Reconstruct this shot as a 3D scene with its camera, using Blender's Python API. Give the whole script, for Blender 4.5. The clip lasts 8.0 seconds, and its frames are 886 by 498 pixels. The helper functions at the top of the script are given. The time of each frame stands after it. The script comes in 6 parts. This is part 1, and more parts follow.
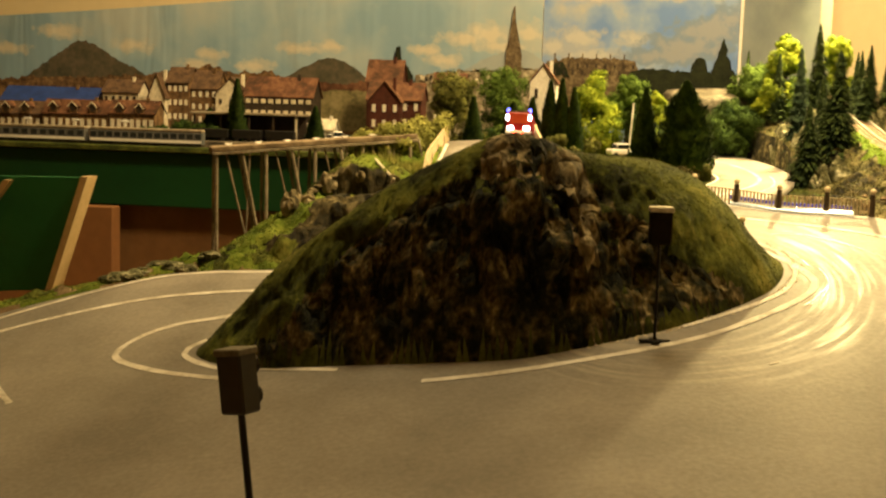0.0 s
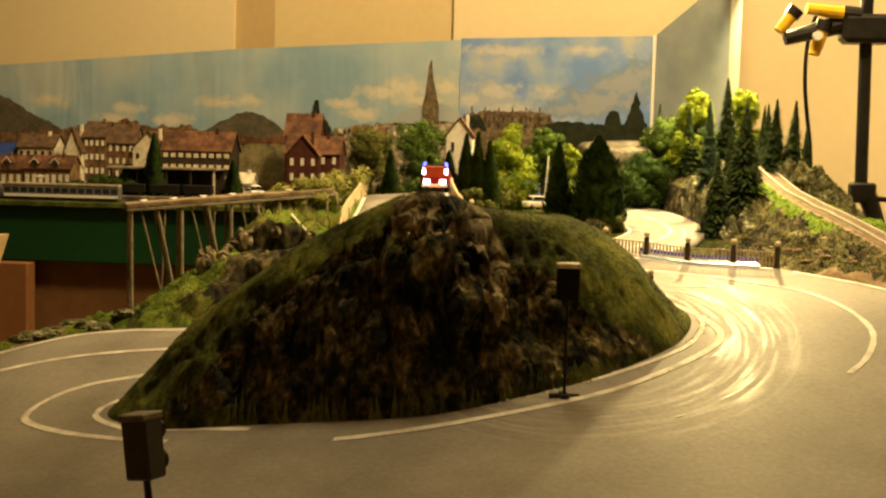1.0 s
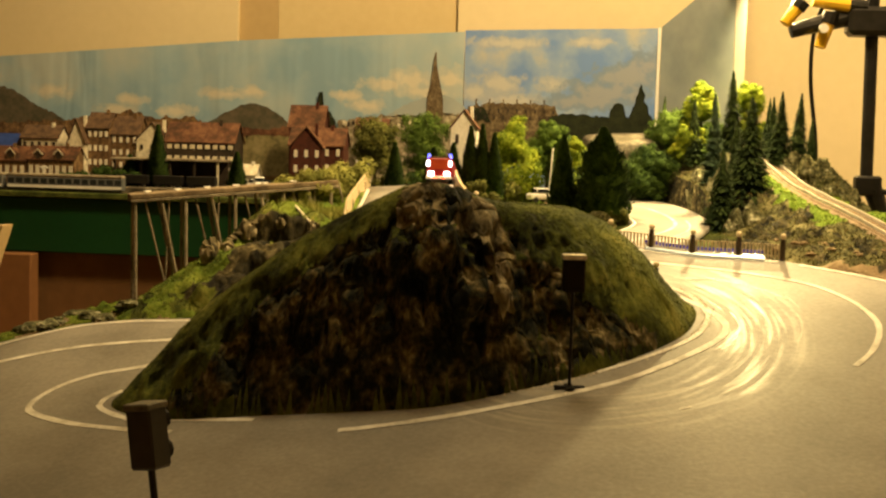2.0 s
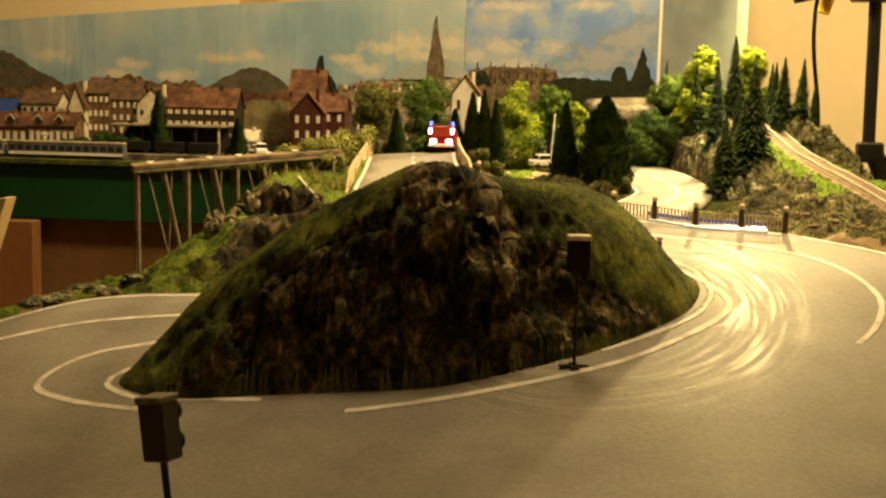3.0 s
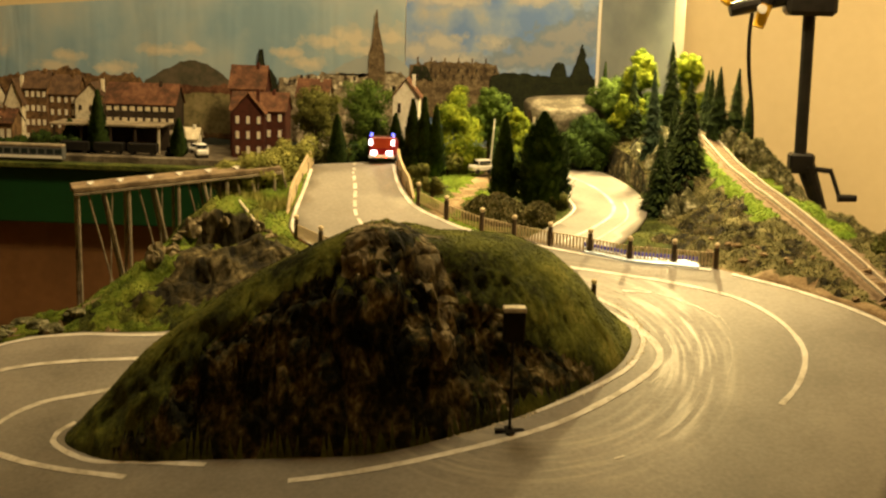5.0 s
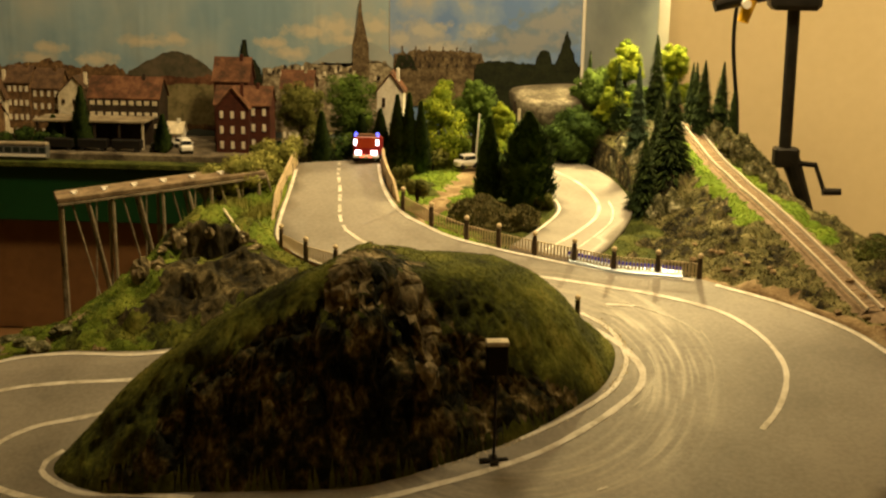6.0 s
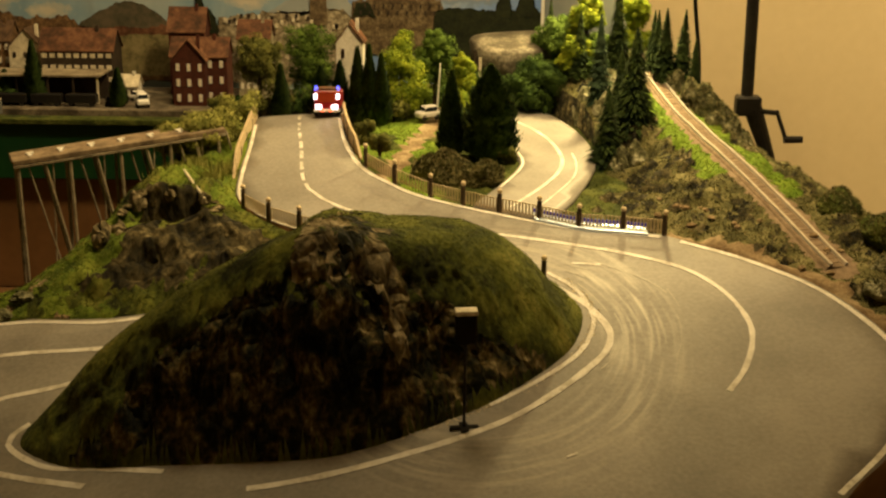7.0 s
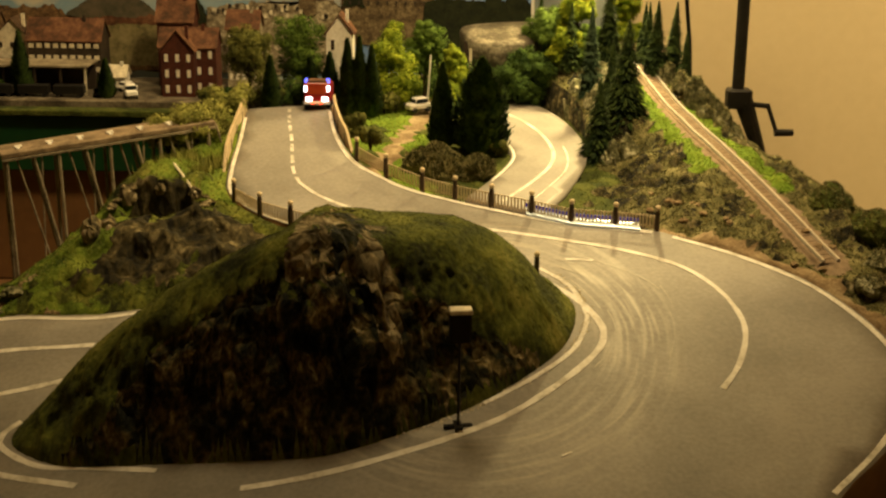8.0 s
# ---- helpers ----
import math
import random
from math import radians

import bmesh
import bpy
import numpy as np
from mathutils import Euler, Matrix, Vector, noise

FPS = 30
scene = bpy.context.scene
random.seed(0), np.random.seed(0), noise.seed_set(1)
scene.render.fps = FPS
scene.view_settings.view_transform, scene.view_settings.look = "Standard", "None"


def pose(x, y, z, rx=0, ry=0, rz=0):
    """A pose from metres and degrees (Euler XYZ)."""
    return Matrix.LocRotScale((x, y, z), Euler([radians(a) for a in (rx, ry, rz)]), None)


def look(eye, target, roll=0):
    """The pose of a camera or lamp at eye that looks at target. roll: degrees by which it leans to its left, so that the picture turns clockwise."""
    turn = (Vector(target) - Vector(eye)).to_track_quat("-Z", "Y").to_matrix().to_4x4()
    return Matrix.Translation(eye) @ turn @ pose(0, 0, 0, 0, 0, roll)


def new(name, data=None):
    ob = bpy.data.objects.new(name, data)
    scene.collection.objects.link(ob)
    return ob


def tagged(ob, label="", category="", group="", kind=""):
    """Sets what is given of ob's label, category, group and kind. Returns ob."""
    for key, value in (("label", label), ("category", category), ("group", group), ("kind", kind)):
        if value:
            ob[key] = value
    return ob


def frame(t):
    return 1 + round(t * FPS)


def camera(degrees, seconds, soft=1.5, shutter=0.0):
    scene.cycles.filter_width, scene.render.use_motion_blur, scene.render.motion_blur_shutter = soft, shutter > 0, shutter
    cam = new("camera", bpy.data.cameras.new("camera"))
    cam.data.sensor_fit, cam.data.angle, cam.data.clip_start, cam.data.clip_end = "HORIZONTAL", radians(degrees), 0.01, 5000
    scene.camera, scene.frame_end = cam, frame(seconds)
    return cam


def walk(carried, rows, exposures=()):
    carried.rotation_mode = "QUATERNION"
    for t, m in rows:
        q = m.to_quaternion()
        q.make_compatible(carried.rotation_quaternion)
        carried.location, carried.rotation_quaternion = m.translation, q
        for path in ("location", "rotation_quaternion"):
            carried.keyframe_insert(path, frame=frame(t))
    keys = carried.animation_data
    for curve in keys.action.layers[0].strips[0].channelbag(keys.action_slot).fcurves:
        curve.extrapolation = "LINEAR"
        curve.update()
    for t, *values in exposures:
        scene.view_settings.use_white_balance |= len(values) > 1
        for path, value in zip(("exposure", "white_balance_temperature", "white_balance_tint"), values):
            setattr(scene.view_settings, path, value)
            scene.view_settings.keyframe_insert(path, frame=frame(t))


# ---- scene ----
cam = camera(38.5, 8.0, soft=2.35)
PATH = [
    (0, (0.2141, 0.1206, 0.1536), (0.0551, 1.1016, 0.0425), 1.74),
    (0.2, (0.2171, 0.1178, 0.1566), (0.0765, 1.1039, 0.0674), 1.76),
    (0.5, (0.2240, 0.1186, 0.1597), (0.1217, 1.1094, 0.0707), 1.38),
    (0.8, (0.2244, 0.1181, 0.1603), (0.1220, 1.1089, 0.0717), 1.36),
    (1, (0.2241, 0.1162, 0.1608), (0.1195, 1.1080, 0.0872), 1.42),
    (2.5, (0.2222, 0.1184, 0.1586), (0.1163, 1.1087, 0.0686), 1.58),
    (3, (0.2181, 0.1168, 0.1773), (0.1149, 1.1042, 0.0574), 1.40),
    (3.5, (0.2022, 0.1117, 0.1878), (0.1132, 1.0982, 0.0507), 1.31),
    (4, (0.2038, 0.1116, 0.2213), (0.1300, 1.0962, 0.0630), 1.03),
    (4.5, (0.2109, 0.1138, 0.2262), (0.1399, 1.0974, 0.0607), 1.42),
    (4.8, (0.2132, 0.1155, 0.2660), (0.1452, 1.0999, 0.1039), 1.78),
    (4.9, (0.2202, 0.1165, 0.2642), (0.1591, 1.0964, 0.0742), 1.44),
    (5, (0.2194, 0.1146, 0.2661), (0.1625, 1.0952, 0.0787), 1.59),
    (5.2, (0.2241, 0.1217, 0.2848), (0.1694, 1.0960, 0.0661), 1.23),
    (6.3, (0.2221, 0.1253, 0.3184), (0.1785, 1.0938, 0.0730), 0.75),
    (6.5, (0.2191, 0.1290, 0.3185), (0.1916, 1.0935, 0.0560), 0.72),
    (7, (0.2169, 0.1344, 0.3386), (0.2027, 1.0920, 0.0509), 0.58),
    (7.5, (0.2190, 0.1388, 0.3450), (0.2103, 1.0931, 0.0464), 0.48),
    (8, (0.2112, 0.1391, 0.3460), (0.2095, 1.0930, 0.0459), 0.84),
]
walk(cam, [(t, look(eye, target, roll)) for t, eye, target, roll in PATH],
     exposures=[(0, 0.42), (0.4, 0.24), (1, 0.2), (4.6, 0.08), (6.4, -0.45), (8, -0.5)])

# ---- world and lights: a closed room, a warm work lamp over the layout's right rear, a dim unseen ceiling lamp as fill, two added wall fills ----
world = bpy.data.worlds.new("room_air")
scene.world = world
world.use_nodes = True
world.node_tree.nodes["Background"].inputs[0].default_value = (1.0, 0.72, 0.42, 1)
world.node_tree.nodes["Background"].inputs[1].default_value = 0.02


def lamp(name, kind, energy, color, place, target=None, size=0.05, spot=60):
    data = bpy.data.lights.new(name, kind)
    data.energy, data.color = energy, color
    if kind == "AREA":
        data.size = size
    else:
        data.shadow_soft_size = size
    if kind == "SPOT":
        data.spot_size, data.spot_blend = radians(spot), 0.6
    ob = new(name, data)
    ob.matrix_world = look(place, target or (place[0], place[1] + 1e-3, place[2] - 1))
    return ob


lamp("work_lamp_light", "SPOT", 10.5, (1.0, 0.75, 0.31), (0.378, 1.355, 0.35), (0.30, 1.05, 0.08), 0.014, 165)
# Added fill spot, no lamp there: brightens the backdrop, town and wall.
lamp("wall_fill_light", "SPOT", 38.0, (1.0, 0.70, 0.32), (0.36, 0.97, 0.85), (0.30, 1.49, 0.26), 0.06, 112)
# Unseen ceiling lamp, assumed from the evenly lit wall; works as the fill.
lamp("ceiling_fill_light", "AREA", 10.5, (1.0, 0.72, 0.34), (0.10, 1.18, 1.45), (0.10, 1.18, 0.1), 0.35)
# Unseen source inferred at the right, added to brighten that wall; no fixture.
lamp("right_wall_fill", "SPOT", 9.0, (1.0, 0.70, 0.30), (1.08, 1.05, 0.24), (0.86, 1.52, 0.02), 0.06, 88)


# ---- materials ----
def material(name, colors, scale=30.0, rough=0.8, bump=0.3, fine=6.0, metal=0.0, spread=(0.3, 0.7), spec=0.3, islands=0.0, stretch=1.0):
    """Noise at two scales mixes the colours; the fine one gives the relief."""
    m = bpy.data.materials.new(name)
    m.use_nodes = True
    t = m.node_tree
    b = t.nodes["Principled BSDF"]
    co = t.nodes.new("ShaderNodeTexCoord")
    big = t.nodes.new("ShaderNodeTexNoise")
    big.inputs["Scale"].default_value, big.inputs["Detail"].default_value = scale, 6
    small = t.nodes.new("ShaderNodeTexNoise")
    small.inputs["Scale"].default_value, small.inputs["Detail"].default_value = scale * fine, 4
    mix = t.nodes.new("ShaderNodeMath")
    mix.operation = "MULTIPLY_ADD"
    mix.inputs[1].default_value, mix.inputs[2].default_value = 0.45, -0.22
    add = t.nodes.new("ShaderNodeMath")
    ramp = t.nodes.new("ShaderNodeValToRGB")
    els = ramp.color_ramp.elements
    while len(els) < len(colors):
        els.new(0.5)
    for i, c in enumerate(colors):
        els[i].position = spread[0] + (spread[1] - spread[0]) * i / max(1, len(colors) - 1)
        els[i].color = (*c, 1)
    span = t.nodes.new("ShaderNodeMapping")
    span.inputs["Scale"].default_value = (1.0, 1.0, stretch)
    t.links.new(co.outputs["Object"], span.inputs["Vector"])
    t.links.new(span.outputs["Vector"], big.inputs["Vector"])
    t.links.new(span.outputs["Vector"], small.inputs["Vector"])
    t.links.new(small.outputs["Fac"], mix.inputs[0])
    t.links.new(big.outputs["Fac"], add.inputs[0])
    t.links.new(mix.outputs[0], add.inputs[1])
    last = add
    if islands:
        geo = t.nodes.new("ShaderNodeNewGeometry")
        vary = t.nodes.new("ShaderNodeMath")
        vary.operation = "MULTIPLY_ADD"
        vary.inputs[1].default_value, vary.inputs[2].default_value = islands, -islands / 2
        more = t.nodes.new("ShaderNodeMath")
        t.links.new(geo.outputs["Random Per Island"], vary.inputs[0])
        t.links.new(last.outputs[0], more.inputs[0])
        t.links.new(vary.outputs[0], more.inputs[1])
        last = more
    t.links.new(last.outputs[0], ramp.inputs["Fac"])
    t.links.new(ramp.outputs["Color"], b.inputs["Base Color"])
    b.inputs["Roughness"].default_value, b.inputs["Metallic"].default_value = rough, metal
    b.inputs["Specular IOR Level"].default_value = spec
    if bump:
        bn = t.nodes.new("ShaderNodeBump")
        bn.inputs["Strength"].default_value, bn.inputs["Distance"].default_value = bump, 0.003 if bump > 0.7 else 0.0015
        t.links.new(last.outputs[0], bn.inputs["Height"])
        t.links.new(bn.outputs["Normal"], b.inputs["Normal"])
    return m


def glow(name, color, strength):
    m = material(name, [color, color])
    b = m.node_tree.nodes["Principled BSDF"]
    b.inputs["Emission Color"].default_value = (*color, 1)
    b.inputs["Emission Strength"].default_value = strength
    return m


ASPHALT = material("asphalt", [(0.19, 0.178, 0.155), (0.25, 0.235, 0.205), (0.32, 0.30, 0.265)], 14, 0.5, 0.25, 25, spec=0.4)


def polish(m, cx, cy, r0, r1):
    """Polished wheel streaks that run in arcs round a centre, between two radii."""
    t = m.node_tree
    b = t.nodes["Principled BSDF"]

    def node(op, a, c=None, d=None):
        n = t.nodes.new("ShaderNodeMath")
        n.operation = op
        for i, v in enumerate((a, c, d)):
            if v is None:
                continue
            if isinstance(v, (int, float)):
                n.inputs[i].default_value = v
            else:
                t.links.new(v, n.inputs[i])
        return n.outputs[0]

    co = t.nodes.new("ShaderNodeTexCoord")
    xyz = t.nodes.new("ShaderNodeSeparateXYZ")
    t.links.new(co.outputs["Object"], xyz.inputs[0])
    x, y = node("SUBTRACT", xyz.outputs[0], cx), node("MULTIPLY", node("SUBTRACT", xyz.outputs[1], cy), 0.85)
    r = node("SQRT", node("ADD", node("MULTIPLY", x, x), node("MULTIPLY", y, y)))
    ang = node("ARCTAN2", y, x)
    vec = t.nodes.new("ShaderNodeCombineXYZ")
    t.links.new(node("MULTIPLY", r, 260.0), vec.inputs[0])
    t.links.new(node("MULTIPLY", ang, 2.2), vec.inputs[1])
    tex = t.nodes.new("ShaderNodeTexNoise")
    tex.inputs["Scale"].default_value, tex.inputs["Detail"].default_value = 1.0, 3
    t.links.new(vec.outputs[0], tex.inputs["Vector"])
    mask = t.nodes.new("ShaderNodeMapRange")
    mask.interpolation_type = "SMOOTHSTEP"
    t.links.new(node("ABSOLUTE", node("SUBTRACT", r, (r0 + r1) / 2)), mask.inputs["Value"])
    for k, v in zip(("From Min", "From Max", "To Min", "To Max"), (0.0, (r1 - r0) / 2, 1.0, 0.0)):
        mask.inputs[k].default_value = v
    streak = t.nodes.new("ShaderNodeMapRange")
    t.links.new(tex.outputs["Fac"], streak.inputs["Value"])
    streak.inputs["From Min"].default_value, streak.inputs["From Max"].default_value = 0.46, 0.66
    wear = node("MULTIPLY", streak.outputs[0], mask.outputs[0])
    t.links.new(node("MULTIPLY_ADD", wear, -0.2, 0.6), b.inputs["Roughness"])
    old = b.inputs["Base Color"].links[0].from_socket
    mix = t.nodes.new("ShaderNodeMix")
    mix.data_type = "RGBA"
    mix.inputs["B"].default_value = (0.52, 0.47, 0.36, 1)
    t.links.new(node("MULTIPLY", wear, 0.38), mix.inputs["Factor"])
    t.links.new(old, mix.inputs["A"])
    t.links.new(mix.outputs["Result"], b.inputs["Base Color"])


SIDE_ASPHALT = material("side_asphalt", [(0.24, 0.225, 0.195), (0.30, 0.28, 0.245), (0.36, 0.34, 0.30)], 20, 0.5, 0.2, 20, spec=0.4)
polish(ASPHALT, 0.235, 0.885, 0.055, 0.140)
WHITE_PAINT = material("road_paint", [(0.46, 0.43, 0.36), (0.70, 0.67, 0.60), (0.82, 0.80, 0.74)], 70, 0.6, 0.2, 5)
ROCK = material("rock", [(0.007, 0.007, 0.003), (0.034, 0.030, 0.012), (0.12, 0.10, 0.045), (0.34, 0.30, 0.18)], 60, 0.95, 1.0, 4, spread=(0.42, 0.80))
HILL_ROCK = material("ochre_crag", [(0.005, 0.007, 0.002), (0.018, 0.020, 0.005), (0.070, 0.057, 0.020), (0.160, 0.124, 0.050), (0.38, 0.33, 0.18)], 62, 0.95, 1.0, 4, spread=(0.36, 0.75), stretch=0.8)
HILL_GRASS = material("hill_flock", [(0.014, 0.018, 0.003), (0.056, 0.069, 0.010), (0.120, 0.136, 0.020), (0.21, 0.21, 0.042)], 34, 1.0, 0.9, 9, spread=(0.32, 0.74), stretch=0.6)
# Pale rock; along the hill's rib it also paints in the light there.
PALE_LIT_CRAG = material("pale_lit_crag", [(0.035, 0.028, 0.012), (0.13, 0.105, 0.052), (0.28, 0.23, 0.13), (0.50, 0.44, 0.29)], 60, 0.95, 1.0, 5, spread=(0.34, 0.74), stretch=0.5)
MOUND_GRASS = material("mound_flock", [(0.045, 0.075, 0.008), (0.115, 0.165, 0.016), (0.20, 0.24, 0.034)], 45, 1.0, 0.8, 9)
MOUND_ROCK = material("mound_crag", [(0.008, 0.007, 0.003), (0.028, 0.024, 0.009), (0.066, 0.053, 0.021), (0.21, 0.175, 0.09)], 55, 0.95, 1.0, 4, spread=(0.35, 0.77), stretch=0.6)


def craggy(m, scale, depth):
    """Relief of broken blocks under the fine grain."""
    t = m.node_tree
    b = t.nodes["Principled BSDF"]
    co = t.nodes.new("ShaderNodeTexCoord")
    mp = t.nodes.new("ShaderNodeMapping")
    mp.inputs["Scale"].default_value = (1.0, 1.0, 0.55)
    bend = t.nodes.new("ShaderNodeTexNoise")
    bend.inputs["Scale"].default_value, bend.inputs["Detail"].default_value = scale * 0.6, 3
    warp = t.nodes.new("ShaderNodeVectorMath")
    warp.operation = "MULTIPLY_ADD"
    warp.inputs[1].default_value = (0.9 / scale,) * 3
    cell = t.nodes.new("ShaderNodeTexVoronoi")
    cell.feature = "DISTANCE_TO_EDGE"
    cell.inputs["Scale"].default_value = scale
    cap = t.nodes.new("ShaderNodeMapRange")
    cap.inputs["From Max"].default_value = 0.22
    bump = t.nodes.new("ShaderNodeBump")
    bump.inputs["Strength"].default_value, bump.inputs["Distance"].default_value = 0.9, depth
    t.links.new(co.outputs["Object"], mp.inputs["Vector"])
    t.links.new(mp.outputs["Vector"], bend.inputs["Vector"])
    t.links.new(bend.outputs["Color"], warp.inputs[0])
    t.links.new(mp.outputs["Vector"], warp.inputs[2])
    t.links.new(warp.outputs["Vector"], cell.inputs["Vector"])
    t.links.new(cell.outputs["Distance"], cap.inputs["Value"])
    t.links.new(cap.outputs[0], bump.inputs["Height"])
    t.links.new(b.inputs["Normal"].links[0].from_socket, bump.inputs["Normal"])
    t.links.new(bump.outputs["Normal"], b.inputs["Normal"])


craggy(HILL_ROCK, 75, 0.0035)
craggy(PALE_LIT_CRAG, 75, 0.003)
craggy(MOUND_ROCK, 60, 0.002)
# Brown board with the light on it put into an orange colour.
LIT_BROWN_BOARD = material("lit_brown_board", [(0.17, 0.075, 0.026), (0.24, 0.11, 0.04)], 8, 0.7, 0.1, 12)
GRASS = material("scatter_grass", [(0.016, 0.022, 0.004), (0.05, 0.066, 0.010), (0.11, 0.125, 0.025)], 60, 1.0, 0.9, 9)
BRIGHT_GRASS = material("bright_grass", [(0.095, 0.170, 0.013), (0.19, 0.28, 0.028)], 50, 1.0, 0.8, 9)
EARTH = material("earth", [(0.12, 0.08, 0.04), (0.25, 0.18, 0.10), (0.38, 0.30, 0.18)], 50, 1.0, 0.8, 9)
WALL = material("wall_paint", [(0.60, 0.505, 0.31), (0.66, 0.56, 0.36)], 3, 0.8, 0.1, 30)
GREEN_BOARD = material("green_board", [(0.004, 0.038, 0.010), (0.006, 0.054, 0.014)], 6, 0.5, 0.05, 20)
BROWN_BOARD = material("brown_board", [(0.13, 0.066, 0.024), (0.21, 0.108, 0.042)], 8, 0.7, 0.1, 12)
PALE_WOOD = material("pale_wood", [(0.55, 0.40, 0.2), (0.7, 0.52, 0.3)], 20, 0.6, 0.2, 8)
DARK_METAL = material("dark_metal", [(0.012, 0.011, 0.01), (0.03, 0.028, 0.025)], 30, 0.4, 0.1, metal=0.4)
GREY_PLASTIC = material("grey_plastic", [(0.022, 0.02, 0.017), (0.04, 0.036, 0.03)], 30, 0.5, 0.1)


# ---- builders ----
def mesh_of(name, bm):
    me = bpy.data.meshes.new(name)
    bm.normal_update()
    bm.to_mesh(me)
    bm.free()
    return me


def part(name, bm, mat, parent=None, label="", smooth=False):
    me = mesh_of(name, bm)
    for m in (mat if isinstance(mat, (list, tuple)) else [mat]):
        me.materials.append(m)
    if smooth:
        me.polygons.foreach_set("use_smooth", [True] * len(me.polygons))
    ob = new(name, me)
    ob.parent = parent
    if label:
        tagged(ob, label)
    return ob


def empty(name, m, label, category, group=""):
    ob = new(name)
    ob.empty_display_size = 0.01
    ob.matrix_world = m
    return tagged(ob, label, category, group)


def box(bm, x0, x1, y0, y1, z0, z1, bevel=0.0):
    r = bmesh.ops.create_cube(bm, size=1)
    vs = r["verts"]
    bmesh.ops.transform(bm, matrix=Matrix.Translation(((x0 + x1) / 2, (y0 + y1) / 2, (z0 + z1) / 2)) @ Matrix.Diagonal((x1 - x0, y1 - y0, z1 - z0, 1)), verts=vs)
    if bevel:
        es = list({e for v in vs for e in v.link_edges})
        bmesh.ops.bevel(bm, geom=es, offset=bevel, segments=1, affect="EDGES")
    return bm


def rod(bm, a, b, r0, r1=None, sides=8):
    a, b = Vector(a), Vector(b)
    d = b - a
    m = Matrix.Translation((a + b) / 2) @ d.to_track_quat("Z", "Y").to_matrix().to_4x4()
    bmesh.ops.create_cone(bm, cap_ends=True, segments=sides, radius1=r0, radius2=r1 if r1 is not None else r0, depth=d.length, matrix=m)
    return bm


def spline(points, step=0.008):
    """Points along a smooth curve through the given ones."""
    ps = [np.array(p, float) for p in points]
    ps = [2 * ps[0] - ps[1], *ps, 2 * ps[-1] - ps[-2]]
    out = []
    for a, b, c, d in zip(ps, ps[1:], ps[2:], ps[3:]):
        n = max(1, int(np.linalg.norm(c - b) / step))
        for i in range(n):
            u = i / n
            out.append(0.5 * (2 * b + (c - a) * u + (2 * a - 5 * b + 4 * c - d) * u * u + (3 * b - a - 3 * c + d) * u ** 3))
    out.append(ps[-2])
    return out


def surface(knots, give=0.5, s=0.3):
    """A smooth height z(x, y) through the knots, on arrays."""
    c = np.array(knots)
    n = len(c)
    k = lambda r: np.where(r > 0, r * r * np.log(np.maximum(r, 1e-9)), 0)
    a = np.zeros((n + 3, n + 3))
    a[:n, :n] = k(np.linalg.norm(c[:, None, :2] - c[None, :, :2], axis=2) / s) + give * np.eye(n)
    a[:n, n], a[:n, n + 1:] = 1, c[:, :2]
    a[n:, :n] = a[:n, n:].T
    w = np.linalg.solve(a, np.r_[c[:, 2], 0, 0, 0])

    def z(x, y):
        x, y = np.asarray(x, float), np.asarray(y, float)
        r = np.hypot(x[..., None] - c[:, 0], y[..., None] - c[:, 1]) / s
        return w[n] + w[n + 1] * x + w[n + 2] * y + k(r) @ w[:n]
    return z


def inside(poly, x, y):
    p = np.array(poly)
    x, y = np.asarray(x), np.asarray(y)
    hit = np.zeros(x.shape, bool)
    for (x0, y0), (x1, y1) in zip(p, np.roll(p, -1, 0)):
        cross = (y0 > y) != (y1 > y)
        hit ^= cross & (x < (x1 - x0) * (y - y0) / (y1 - y0 + 1e-12) + x0)
    return hit


def edge_distance(poly, x, y):
    p = np.array(poly)
    q = np.stack([np.asarray(x, float), np.asarray(y, float)], -1)
    best = np.full(q.shape[:-1], 9.0)
    for a, b in zip(p, np.roll(p, -1, 0)):
        d = b - a
        u = np.clip(((q - a) @ d) / (d @ d + 1e-12), 0, 1)
        best = np.minimum(best, np.linalg.norm(q - (a + u[..., None] * d), axis=-1))
    return best


def sheet(poly, step, jitter=0.0):
    """Triangles that fill a polygon: points and faces in plan; the first len(poly) points are its border."""
    from mathutils.geometry import delaunay_2d_cdt
    rng = np.random.default_rng(3)
    p = np.array(poly)
    gx, gy = np.meshgrid(np.arange(p[:, 0].min(), p[:, 0].max(), step), np.arange(p[:, 1].min(), p[:, 1].max(), step))
    gx[1::2] += step / 2
    gx, gy = gx.ravel() + rng.normal(0, jitter, gx.size), gy.ravel() + rng.normal(0, jitter, gy.size)
    keep = inside(poly, gx, gy) & (edge_distance(poly, gx, gy) > step * 0.4)
    pts = [Vector(v) for v in p] + [Vector(v) for v in zip(gx[keep], gy[keep])]
    n = len(p)
    verts, _, faces, _, _, _ = delaunay_2d_cdt(pts, [(i, (i + 1) % n) for i in range(n)], [list(range(n))], 1, 1e-6)
    return np.array([(v.x, v.y) for v in verts]), faces


